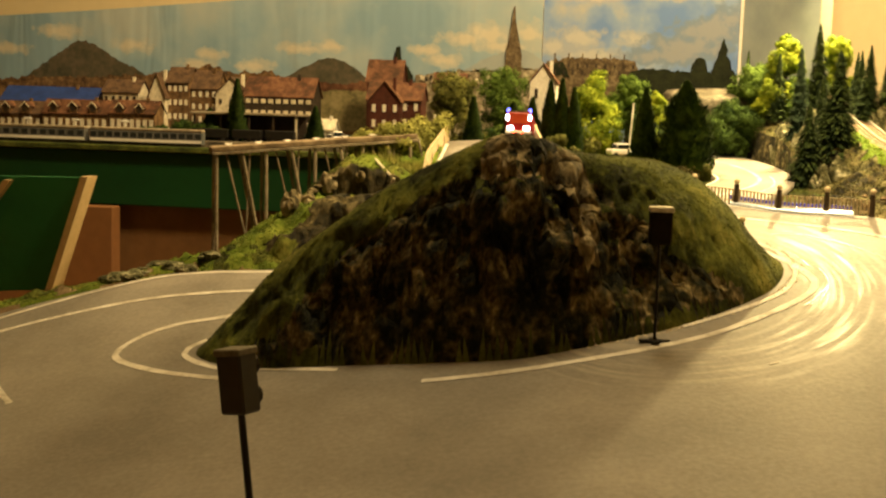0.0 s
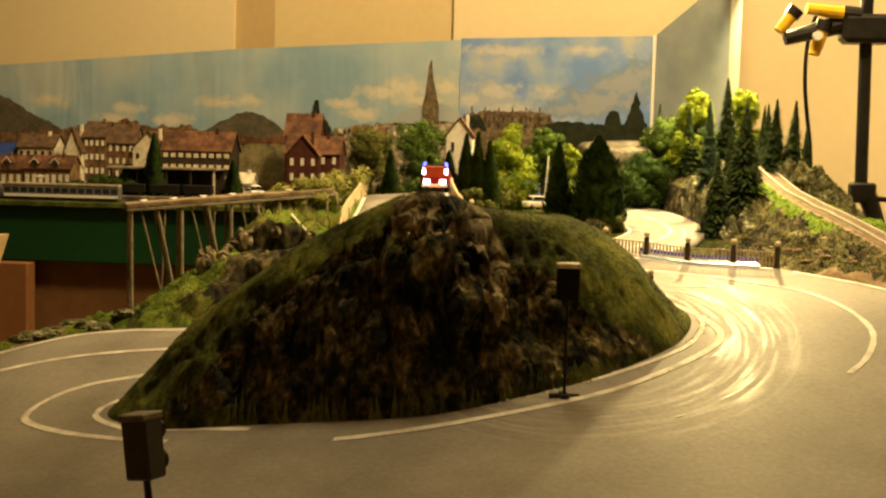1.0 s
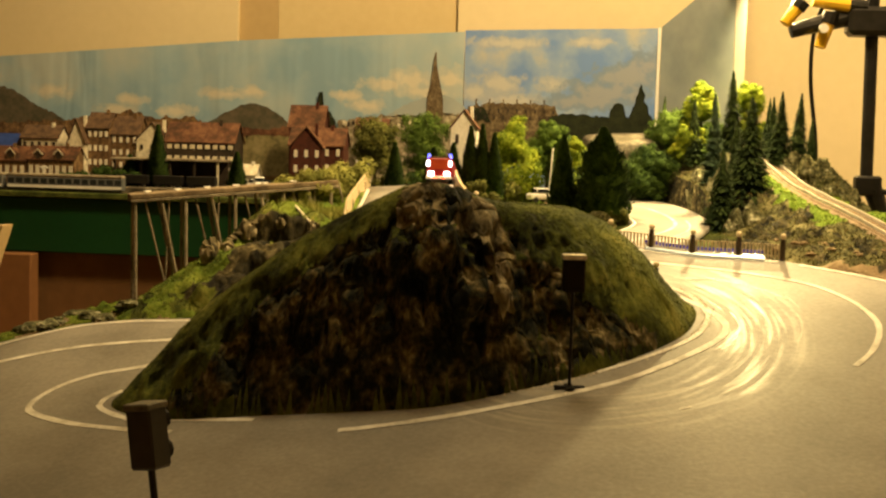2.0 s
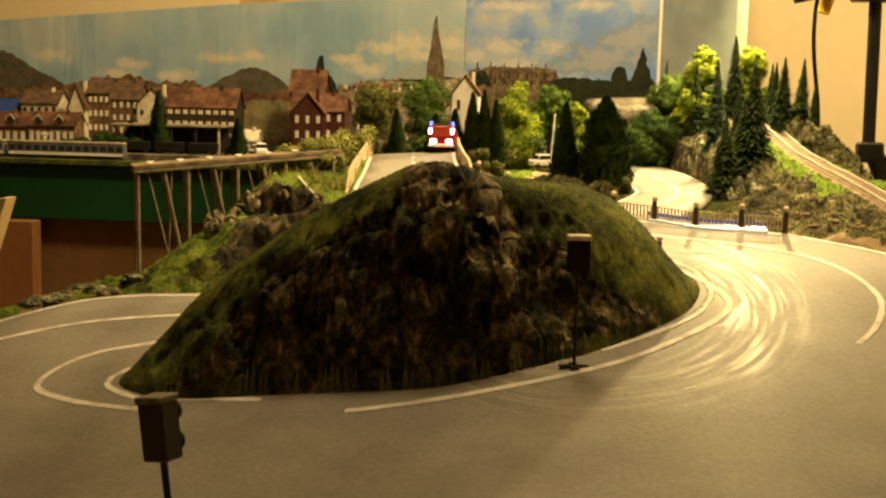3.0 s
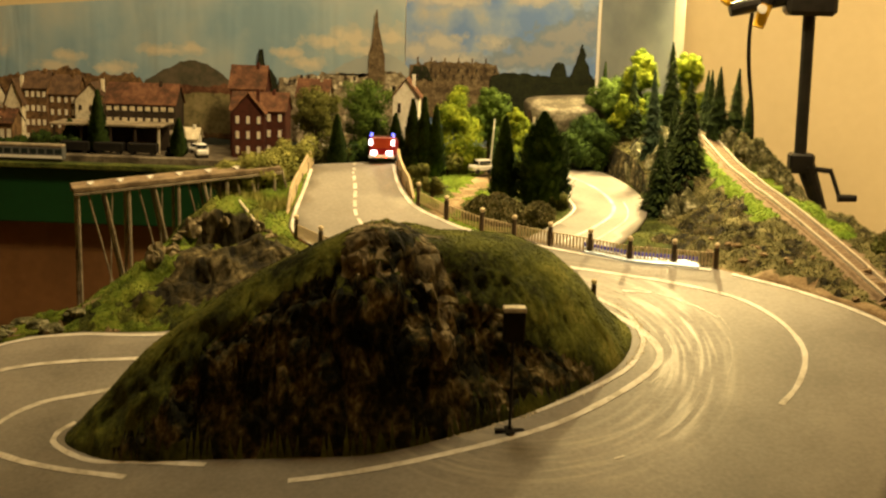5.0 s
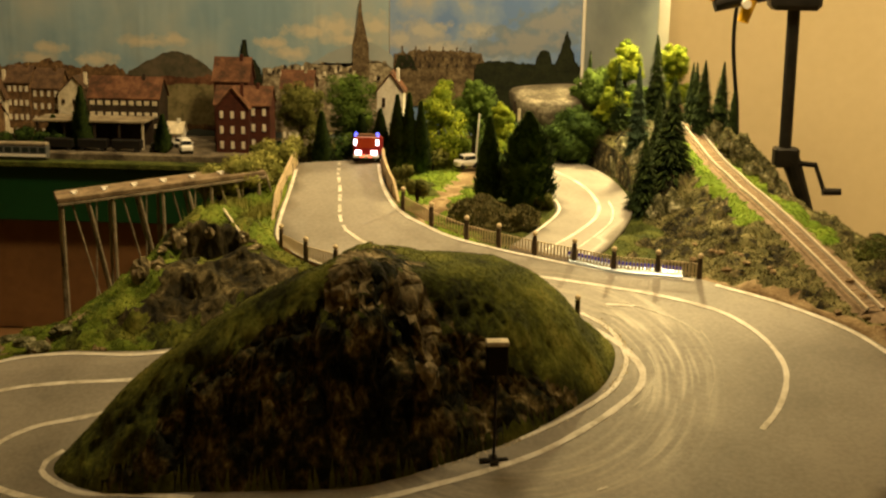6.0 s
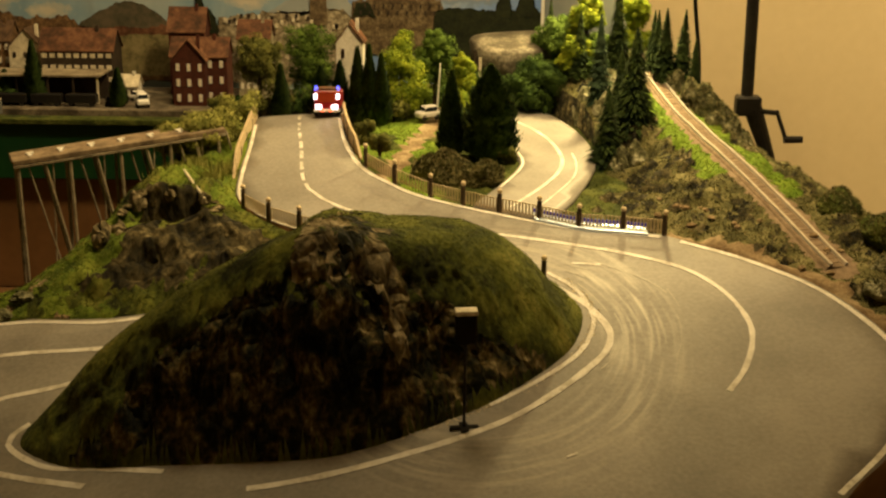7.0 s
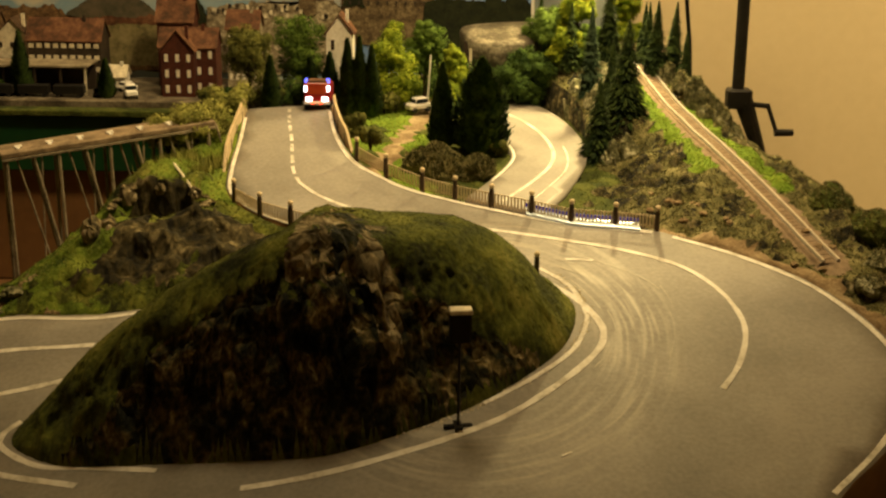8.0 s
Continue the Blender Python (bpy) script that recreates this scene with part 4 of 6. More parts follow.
# ---- signs on the road ----
def signal(name, m, w, d, h, top, label, shell, lid, post=0.12):
    """A box on a post with a foot; its top centre is at height top."""
    ob = empty(name, m, label, "traffic signal", "road signals")
    bm = bmesh.new()
    box(bm, -w / 2, w / 2, -d / 2, d / 2, top - h, top, w * 0.08)
    body = part("box", bm, shell, ob)
    bm = bmesh.new()
    box(bm, -w * 0.53, w * 0.53, -d * 0.55, d * 0.55, top - 0.0012, top + 0.0016, 0.0005)
    part("cover", bm, lid, body, "pale top cover")
    bm = bmesh.new()
    rod(bm, (0, 0, 0), (0, 0, top - h), w * post, w * post, 8)
    part("post", bm, DARK_METAL, ob)
    bm = bmesh.new()
    box(bm, -w * 0.7, w * 0.7, -d * 0.25, d * 0.25, 0.0, 0.0012, 0.0004)
    box(bm, -w * 0.2, w * 0.2, -d * 0.8, d * 0.8, 0.0, 0.0014, 0.0004)
    part("foot", bm, DARK_METAL, ob)
    for k in (-0.25, 0.25):
        bm = bmesh.new()
        rod(bm, (0, d * 0.5, top - h * (0.5 + k)), (0, d * 0.85, top - h * (0.5 + k)), w * 0.28, w * 0.34, 12)
        part("lens_hood", bm, DARK_METAL, body)
    return ob


SIGNAL_BROWN = material("dark_brown_plastic", [(0.010, 0.008, 0.004), (0.020, 0.016, 0.008)], 60, 0.8, 0.1, spec=0.1)
GREY_LID = material("grey_lid", [(0.10, 0.09, 0.065), (0.20, 0.18, 0.13)], 120, 0.6, 0.2, 5)
zs = float(road_z(0.220, 0.799))
signal("traffic_signal", pose(0.220, 0.799, zs, 2, 0, 8), 0.0120, 0.007, 0.0185, 0.1035 - zs, "dark traffic signal on a thin post beside the rock", SIGNAL_BROWN, CREAM, 0.075)
zn = float(road_z(0.063, 0.592))
signal("traffic_signal", pose(0.0675, 0.590, zn, 0, -8, -22), 0.0125, 0.011, 0.0245, 0.056 - zn, "grey signal box on a leaning post on the open asphalt", GREY_PLASTIC, GREY_LID)


# ---- trees ----
def leaves(bm, rng, centre, radius, count, size):
    for _ in range(count):
        v = Vector((rng.gauss(0, 1), rng.gauss(0, 1), rng.gauss(0, 1))).normalized()
        c = Vector(centre) + Vector((v.x * radius[0], v.y * radius[1], v.z * radius[2])) * rng.uniform(0.55, 1.05)
        t = v.orthogonal().normalized()
        t.rotate(Matrix.Rotation(rng.uniform(0, 6.28), 3, v))
        n = (v + Vector((rng.uniform(-0.4, 0.4), rng.uniform(-0.4, 0.4), rng.uniform(-0.4, 0.4)))).normalized()
        b = n.cross(t).normalized()
        s = size * rng.uniform(0.6, 1.3)
        bm.faces.new([bm.verts.new(c + q) for q in (t * s, b * s * 0.7, -t * s, -b * s * 0.7)])


def leafy(x, y, z, h, w, mat, kind, seed, low=0.08):
    """A flocked model tree: trunk with limbs, and a crown of uneven clumps."""
    rng = random.Random(seed)
    ob = empty("leafy_tree", pose(x, y, z), f"model tree with {kind} flocked foliage", "tree", "leafy trees")
    bm = bmesh.new()
    rod(bm, (0, 0, -0.006), (0, 0, h * 0.55), w * 0.05, w * 0.03, 7)
    tips = []
    for i in range(8):
        a = i * 2.4 + rng.uniform(-0.4, 0.4)
        r = w * rng.uniform(0.12, 0.34)
        zt = h * rng.uniform(low + 0.1, 0.86)
        tips.append((math.cos(a) * r, math.sin(a) * r, zt))
        rod(bm, (0, 0, h * rng.uniform(0.25, 0.5)), tips[-1], w * 0.022, w * 0.008, 5)
    part("trunk", bm, BARK, ob)
    bm = bmesh.new()
    tips += [(0, 0, h * 0.86), (0, 0, h * 0.6), (rng.uniform(-.1, .1) * w, 0, h * 0.72)]
    for c in tips:
        r = w * rng.uniform(0.26, 0.36)
        c = (c[0], c[1], min(c[2], h - r * 0.95))
        leaves(bm, rng, c, (r * 0.94, r * 0.94, r * 0.84), 800, 0.0011)
        for _ in range(6):
            v = Vector((rng.gauss(0, 1), rng.gauss(0, 1), rng.gauss(0, 1))).normalized() * r * 0.85
            leaves(bm, rng, Vector(c) + v, (r * 0.42, r * 0.42, r * 0.36), 170, 0.0009)
    part("crown", bm, mat, ob)
    return ob


def spruce(x, y, z, h, w, seed, mat=None, kind="dark green"):
    """A bottle-brush model spruce: tiers of drooping twigs round a trunk."""
    rng = random.Random(seed)
    ob = empty("spruce_tree", pose(x, y, z, rng.uniform(-2, 2), rng.uniform(-2, 2), 0), f"slim {kind} model spruce with drooping tiers", "spruce", "spruces")
    bm = bmesh.new()
    rod(bm, (0, 0, -0.008), (0, 0, h * 0.97), w * 0.045, w * 0.01, 6)
    part("trunk", bm, BARK, ob)
    bm = bmesh.new()
    tiers = max(18, int(h / 0.0012))
    for i in range(tiers):
        u = (i + 0.5) / tiers
        zc, r = h * (0.07 + 0.93 * u), w * 0.76 * ((1 - u) ** 0.8 * 0.95 + 0.05) * rng.uniform(0.8, 1.12)
        n = int(16 + 22 * (1 - u))
        for k in range(n):
            a = 6.283 * k / n + rng.uniform(-0.3, 0.3) + i
            l = r * rng.uniform(0.7, 1.15)
            d, s = Vector((math.cos(a), math.sin(a), 0)), Vector((-math.sin(a), math.cos(a), 0))
            o = Vector((0, 0, zc + rng.uniform(-0.001, 0.001)))
            for t0, t1, drop in ((0.0, 0.65, 0.12), (0.45, 1.0, 0.38)):
                q = o + d * l * t0 - Vector((0, 0, l * drop * t0))
                e = o + d * l * t1 - Vector((0, 0, l * drop + rng.uniform(0, 0.0012)))
                hw = (0.0006 + 0.0008 * (1 - u)) * rng.uniform(0.7, 1.2)
                up = Vector((0, 0, hw * 0.6))
                bm.faces.new([bm.verts.new(v) for v in (q + up, q.lerp(e, 0.5) + s * hw, e, q.lerp(e, 0.5) - s * hw)])
    part("foliage", bm, mat or NEEDLE, ob)
    return ob


def cypress(x, y, z, h, w, seed, mat=None, kind="dense dark green", blunt=1.7):
    """A dense pointed conifer of upright sprays."""
    rng = random.Random(seed)
    ob = empty("cypress_tree", pose(x, y, z), f"{kind} pointed model conifer", "conifer", "pointed conifers")
    bm = bmesh.new()
    rod(bm, (0, 0, -0.006), (0, 0, h * 0.8), w * 0.06, w * 0.02, 6)
    part("trunk", bm, BARK, ob)
    bm = bmesh.new()
    for i in range(int(1800 + 1500000 * h * w)):
        u = rng.random() ** 1.25
        a = rng.uniform(0, 6.283)
        r = w * 0.55 * (0.25 + 0.75 * min(1, u * 5 + 0.35)) * (1 - u ** blunt) * rng.uniform(0.55, 1.12) * (1 + 0.42 * noise.noise(Vector((math.cos(a) * 2, math.sin(a) * 2, u * 9 + seed))))
        c = Vector((math.cos(a) * r, math.sin(a) * r, h * (0.02 + 0.95 * u)))
        s = Vector((-math.sin(a), math.cos(a), rng.uniform(-0.3, 0.3))) * 0.0017 * rng.uniform(0.7, 1.4)
        t = Vector((math.cos(a) * 0.5, math.sin(a) * 0.5, 1)) * 0.003 * rng.uniform(0.7, 1.4)
        bm.faces.new([bm.verts.new(v) for v in (c - t * 0.4, c + s, c + t, c - s)])
    part("foliage", bm, mat or LEAF_DARK, ob)
    return ob


for i, (x, y, z, h, w) in enumerate([(0.365, 1.220, 0.119, 0.091, 0.032), (0.362, 1.330, 0.139, 0.100, 0.024), (0.338, 1.185, 0.095, 0.071, 0.026), (0.401, 1.300, 0.160, 0.059, 0.018), (0.416, 1.300, 0.160, 0.058, 0.018),
                                     (0.397, 1.320, 0.160, 0.055, 0.013), (0.393, 1.330, 0.158, 0.056, 0.012), (0.425, 1.280, 0.152, 0.042, 0.014), (0.301, 1.400, 0.150, 0.067, 0.012), (0.356, 1.250, 0.118, 0.071, 0.020), (0.326, 1.330, 0.150, 0.062, 0.016)]):
    foot = min(z, float(right_z(x, y)) - 0.001) if x > 0.35 else z
    spruce(x, y, foot, h + z - foot, w, 100 + i)
spruce(0.341, 1.280, 0.118, 0.097, 0.020, 130, NEEDLE_BLUE, "blue-green")
for i, (x, y, z, h, w) in enumerate([(0.207, 1.210, 0.101, 0.073, 0.022), (0.240, 1.200, 0.098, 0.083, 0.040), (0.119, 1.300, 0.110, 0.071, 0.016), (0.130, 1.300, 0.110, 0.073, 0.016), (0.141, 1.300, 0.109, 0.065, 0.016),
                                     (0.048, 1.300, 0.111, 0.052, 0.016), (0.083, 1.318, 0.113, 0.046, 0.018), (0.101, 1.320, 0.112, 0.052, 0.018), (-0.202, 1.360, 0.113, 0.062, 0.018)]):
    cypress(x, y, z, h, w, 200 + i, blunt=3.2 if i == 1 else 1.7)
for i, (x, y, z, h, w, m, k) in enumerate([(0.159, 1.330, 0.109, 0.083, 0.048, LEAF_YELLOW, "yellow-green"), (0.216, 1.320, 0.108, 0.067, 0.030, LEAF_YELLOW, "yellow-green"), (0.189, 1.370, 0.114, 0.076, 0.044, LEAF_GREEN, "mid-green"),
                                           (0.024, 1.330, 0.110, 0.077, 0.050, LEAF_OLIVE, "olive"), (0.069, 1.360, 0.112, 0.081, 0.050, LEAF_GREEN, "mid-green"), (0.334, 1.360, 0.158, 0.072, 0.036, LEAF_YELLOW, "yellow-green"),
                                           (0.381, 1.350, 0.160, 0.068, 0.034, LEAF_YELLOW, "yellow-green")]):
    leafy(x, y, z, h, w, m, k, 300 + i)
for i, (x, y, z, h, w, m, k) in enumerate([(0.309, 1.370, 0.140, 0.064, 0.048, LEAF_GREEN, "fresh green"), (0.320, 1.340, 0.135, 0.053, 0.036, LEAF_YELLOW, "bright yellow-green"), (0.282, 1.345, 0.114, 0.057, 0.048, LEAF_DARK, "dark green"),
                                           (0.306, 1.350, 0.114, 0.045, 0.048, LEAF_DARK, "dark green"), (0.342, 1.340, 0.143, 0.048, 0.036, LEAF_GREEN, "fresh green"), (0.292, 1.385, 0.128, 0.056, 0.034, LEAF_GREEN, "fresh green")]):
    leafy(x, y, z, h, w, m, k, 330 + i, 0.05)

cypress(-0.118, 1.352, TOWN_Z, 0.036, 0.015, 231)
cypress(-0.235, 1.372, TOWN_Z, 0.030, 0.016, 232)
for i, (x, y, hh, s, m) in enumerate([(0.010, 1.312, 0.022, 0.016, LEAF_DARK), (0.036, 1.316, 0.020, 0.016, LEAF_OLIVE), (0.062, 1.335, 0.030, 0.020, LEAF_DARK), (0.090, 1.335, 0.026, 0.018, LEAF_DARK), (0.128, 1.325, 0.024, 0.018, LEAF_DARK),
                                      (0.152, 1.312, 0.024, 0.018, LEAF_OLIVE), (0.172, 1.335, 0.026, 0.020, LEAF_DARK), (0.205, 1.345, 0.030, 0.020, LEAF_DARK), (0.235, 1.340, 0.034, 0.022, LEAF_DARK), (-0.015, 1.335, 0.018, 0.014, LEAF_OLIVE), (0.232, 1.362, 0.046, 0.026, LEAF_DARK), (0.258, 1.350, 0.042, 0.024, LEAF_DARK)]):
    rng = random.Random(450 + i)
    z = float(mid_z(x, y)) - 0.002 if x > 0.115 else TOWN_Z - 0.001
    ob = empty("bush", pose(x, y, z), "dense dark shrub of flock under the trees", "bush", "shrubs under the trees")
    bm = bmesh.new()
    for _ in range(8):
        leaves(bm, rng, (rng.uniform(-0.5, 0.5) * s, rng.uniform(-0.4, 0.4) * s, rng.uniform(0.2, 0.7) * hh), (s * 0.42, s * 0.42, hh * 0.3), 110, 0.0016)
    part("foliage", bm, m, ob)
    bm = bmesh.new()
    rod(bm, (0, 0, -0.003), (0, 0, hh * 0.6), 0.0012, 0.0006, 5)
    part("stem", bm, BARK, ob)

# low rock with bushes under the tall conifers
outcrops = []
for i, (x, y, s) in enumerate([(0.190, 1.150, 0.017), (0.212, 1.140, 0.019), (0.236, 1.135, 0.016), (0.205, 1.175, 0.018)]):
    outcrops.append(boulder("rock_outcrop", (x, y, 0.097), (s, s * 0.8, 0.020), 11 + i, DRY_GRASS, label="low grey-brown overgrown outcrop under the conifers", category="rock"))
for i, (x, y, z, s, hh) in enumerate([(0.010, 1.198, 0.104, 0.028, 0.040), (-0.014, 1.206, 0.102, 0.028, 0.038), (0.020, 1.235, 0.116, 0.022, 0.034), (-0.034, 1.198, 0.100, 0.020, 0.028), (0.004, 1.170, 0.112, 0.024, 0.028), (-0.022, 1.178, 0.104, 0.024, 0.030), (0.135, 1.195, 0.112, 0.012, 0.022), (0.147, 1.185, 0.108, 0.011, 0.018), (0.255, 1.185, 0.098, 0.010, 0.016)]):
    rng = random.Random(400 + i)
    ob = empty("bush", pose(x, y, z), "dry olive bush of coarse flock beside the road", "bush", "bushes")
    bm = bmesh.new()
    for _ in range(9):
        leaves(bm, rng, (rng.uniform(-0.6, 0.6) * s, rng.uniform(-0.5, 0.5) * s, rng.uniform(0.2, 0.75) * hh), (s * 0.4, s * 0.4, hh * 0.3), 420 if i < 6 else 160, 0.0012)
    part("foliage", bm, LEAF_STRAW if i < 6 else LEAF_OLIVE, ob)
    bm = bmesh.new()
    for k in range(5):
        rod(bm, (0, 0, -0.004), (rng.uniform(-0.5, 0.5) * s, rng.uniform(-0.4, 0.4) * s, hh * 0.6), 0.0008, 0.0004, 5)
    part("stem", bm, BARK, ob)
for i, (x, y, s) in enumerate([(-0.022, 1.125, 0.012), (0.004, 1.128, 0.012), (0.018, 1.105, 0.010), (-0.008, 1.100, 0.010), (0.024, 1.135, 0.009)]):
    rng = random.Random(480 + i)
    z = float(mound_z(x, y))
    ob = empty("grass_clump", pose(x, y, z), "tall straw-green grass clump on the mound", "grass", "grass clumps")
    bm = bmesh.new()
    for _ in range(260):
        q = Vector((rng.gauss(0, 0.45) * s, rng.gauss(0, 0.45) * s, -0.003))
        tip = q + Vector((rng.gauss(0, 0.0022), rng.gauss(0, 0.0022), rng.uniform(0.006, 0.0125)))
        d = Vector((rng.uniform(-1, 1), rng.uniform(-1, 1), 0)) * 0.0006
        bm.faces.new([bm.verts.new(v) for v in (q - d, q + d, tip)])
    part("tussock", bm, LEAF_STRAW, ob)
stick = [Vector((x, y, float(mound_z(x, y)) + 0.004)) for x, y in ((-0.002, 1.098), (0.024, 1.056))]
tagged(part("stick", rod(bmesh.new(), stick[0], stick[1], 0.0012, 0.0010, 6), CREAM), "pale bare stick lying on the mound's grass", "stick")
# the grey cliff below the spruces
for i, (x, y, z, sx, sy, sz) in enumerate([(0.344, 1.225, 0.103, 0.010, 0.018, 0.030), (0.341, 1.262, 0.110, 0.011, 0.018, 0.034), (0.334, 1.295, 0.116, 0.011, 0.016, 0.034), (0.352, 1.300, 0.130, 0.012, 0.014, 0.030), (0.350, 1.175, 0.098, 0.010, 0.012, 0.018), (0.362, 1.17, 0.104, 0.010, 0.010, 0.016)]):
    boulder("cliff_rock", (x, y, z), (sx, sy, sz), 160 + i, LICHEN_ROCK, label="steep grey-olive cliff rock beside the side road", category="rock", squash=1.0)
# the rocky bank beside the track
bank_rocks = []
for i, (x, y, z, sx, sy, sz) in enumerate([(0.4195, 1.262, 0.146, 0.008, 0.012, 0.017), (0.428, 1.250, 0.141, 0.008, 0.012, 0.017), (0.437, 1.244, 0.134, 0.009, 0.012, 0.016), (0.446, 1.240, 0.126, 0.008, 0.012, 0.016), (0.454, 1.234, 0.117, 0.008, 0.011, 0.016),
                                           (0.462, 1.226, 0.107, 0.008, 0.010, 0.014), (0.470, 1.214, 0.098, 0.008, 0.010, 0.011), (0.434, 1.222, 0.129, 0.006, 0.009, 0.010), (0.444, 1.206, 0.119, 0.006, 0.008, 0.009), (0.454, 1.198, 0.112, 0.006, 0.008, 0.008), (0.410, 1.290, 0.150, 0.007, 0.010, 0.014),
                                           (0.492, 1.04, 0.098, 0.018, 0.02, 0.018), (0.515, 1.00, 0.094, 0.02, 0.02, 0.014), (0.505, 0.955, 0.083, 0.016, 0.012, 0.009), (0.49, 0.925, 0.078, 0.014, 0.010, 0.007)]):
    rock = boulder("rock_bank", (x, y, z), (sx, sy, sz), 30 + i, GRASS if i in (11, 12) else LICHEN_ROCK, label="lumpy grey-green rock bank above the track", category="rock", squash=1.0)
    bank_rocks.append(rock)
for i in range(9):
    rng = random.Random(600 + i)
    x = -0.165 + i * 0.0095 + rng.uniform(-0.004, 0.004)
    y = 0.975 + rng.uniform(-0.006, 0.014) - 0.25 * max(0, -0.13 - x)
    s = rng.uniform(0.005, 0.009)
    boulder("boulder", (x, y, float(mound_z(x, y)) + s * 0.1), (s * 1.5, s, s * 0.8), 50 + i, LICHEN_ROCK, label="pale grey stone in the grass beside the road")
for i in range(16):
    rng = random.Random(650 + i)
    a = -0.35 + i * 0.25
    x, y = -0.003 + math.cos(a) * 0.038 + rng.uniform(-0.004, 0.004), 1.056 + math.sin(a) * 0.020
    s = rng.uniform(0.0016, 0.0036)
    boulder("boulder", (x, y, float(mound_z(x, y)) - s * 0.45), (s * 1.5, s, s), 130 + i, PALE_LIT_CRAG, label="pale lichened stone on the mound's rim")
for i, (x, y, z, sx, sz) in enumerate([(-0.045, 1.018, 0.077, 0.009, 0.013), (-0.034, 1.024, 0.080, 0.007, 0.009), (-0.030, 1.068, 0.091, 0.007, 0.010), (-0.004, 1.066, 0.098, 0.006, 0.006), (0.022, 1.062, 0.096, 0.006, 0.006)]):
    boulder("boulder", (x, y, z), (sx, sx * 0.8, sz), 190 + i, PALE_LIT_CRAG, label="pale jagged stone on the mound's rim", squash=1.0)
for i in range(22):
    rng = random.Random(700 + i)
    x = rng.uniform(0.36, 0.50)
    y = 1.03 - 1.05 * max(0, x - 0.36) * rng.uniform(0.6, 1.0) + rng.uniform(0, 0.05)
    s = rng.uniform(0.0015, 0.003)
    boulder("boulder", (x, y, float(right_z(x, y)) + s * 0.4), (s * 1.3, s, s), 80 + i, EARTH, label="small stone on the grassy bank")


# ---- backdrop: printed sky on boards ----
YB = 1.470
backdrop = empty("backdrop_board", pose(0, 0, 0), "creased printed sky backdrop behind the town", "backdrop")
bm = bmesh.new()
vs = [bm.verts.new(v) for v in ((-0.90, YB, 0.06), (0.0945, YB, 0.06), (0.0945, YB, 0.2835), (-0.15, YB, 0.270), (-0.42, YB, 0.248), (-0.90, YB, 0.215))]
f = bm.faces.new(vs)
part("left_sheet", bm, SKY, backdrop)
bm = bmesh.new()
vs = [bm.verts.new(v) for v in ((0.0952, YB - 0.001, 0.06), (0.297, YB - 0.001, 0.06), (0.297, YB - 0.001, 0.2905), (0.0952, YB - 0.001, 0.285))]
bm.faces.new(vs)
part("right_sheet", bm, SKY_BLUE, backdrop)
bm = bmesh.new()
box(bm, -0.90, 0.297, YB + 0.001, YB + 0.008, 0.06, 0.212)
part("backing", bm, PALE_WOOD, backdrop)
bm = bmesh.new()
box(bm, 0.2965, 0.2995, YB - 0.004, YB - 0.001, 0.10, 0.291)
part("corner_strip", bm, WHITE_PLASTIC, backdrop)
side_panel = empty("backdrop_panel", pose(0, 0, 0), "grey printed sky panel set at an angle to the backdrop", "backdrop")
bm = bmesh.new()
a, b = Vector((0.300, YB - 0.004, 0)), Vector((0.3655, 1.385, 0))
e = Vector((0.3745, 1.370, 0))
vs = [bm.verts.new(v) for v in (a + Vector((0, 0, 0.10)), b + Vector((0, 0, 0.10)), b + Vector((0, 0, 0.345)), a + Vector((0, 0, 0.2915)))]
bm.faces.new(vs)
part("sheet", bm, GREY_PANEL, side_panel)
# Panel's end strip; the work lamp's glare on it is put into its white.
bm = bmesh.new()
vs = [bm.verts.new(v) for v in (b + Vector((0.0005, 0, 0.10)), e + Vector((0, 0, 0.10)), e + Vector((0, 0, 0.35)), b + Vector((0.0005, 0, 0.345)))]
bm.faces.new(vs)
part("lit_edge", bm, WHITE_PLASTIC, side_panel)


def printed(name, outline, mat, lift=0.0012, rough=0.0, seed=0):
    """A flat printed shape on the backdrop sheet."""
    pts = []
    n = len(outline)
    for i in range(n):
        (x0, z0), (x1, z1) = outline[i], outline[(i + 1) % n]
        k = max(1, int(math.hypot(x1 - x0, z1 - z0) / 0.0014)) if rough else 1
        for j in range(k):
            u = j / k
            pts.append((x0 + (x1 - x0) * u, z0 + (z1 - z0) * u))
    bm = bmesh.new()
    vs = []
    for x, z in pts:
        w = rough * noise.fractal(Vector((x * 160 + seed, z * 160, seed)), 1, 2, 3)
        wx = rough * 0.5 * noise.fractal(Vector((x * 220 + 9, z * 220, seed)), 1, 2, 3)
        vs.append(bm.verts.new((x + wx, YB - lift, z + w)))
    f = bm.faces.new(vs)
    bmesh.ops.triangulate(bm, faces=[f])
    return part(name, bm, mat, backdrop)


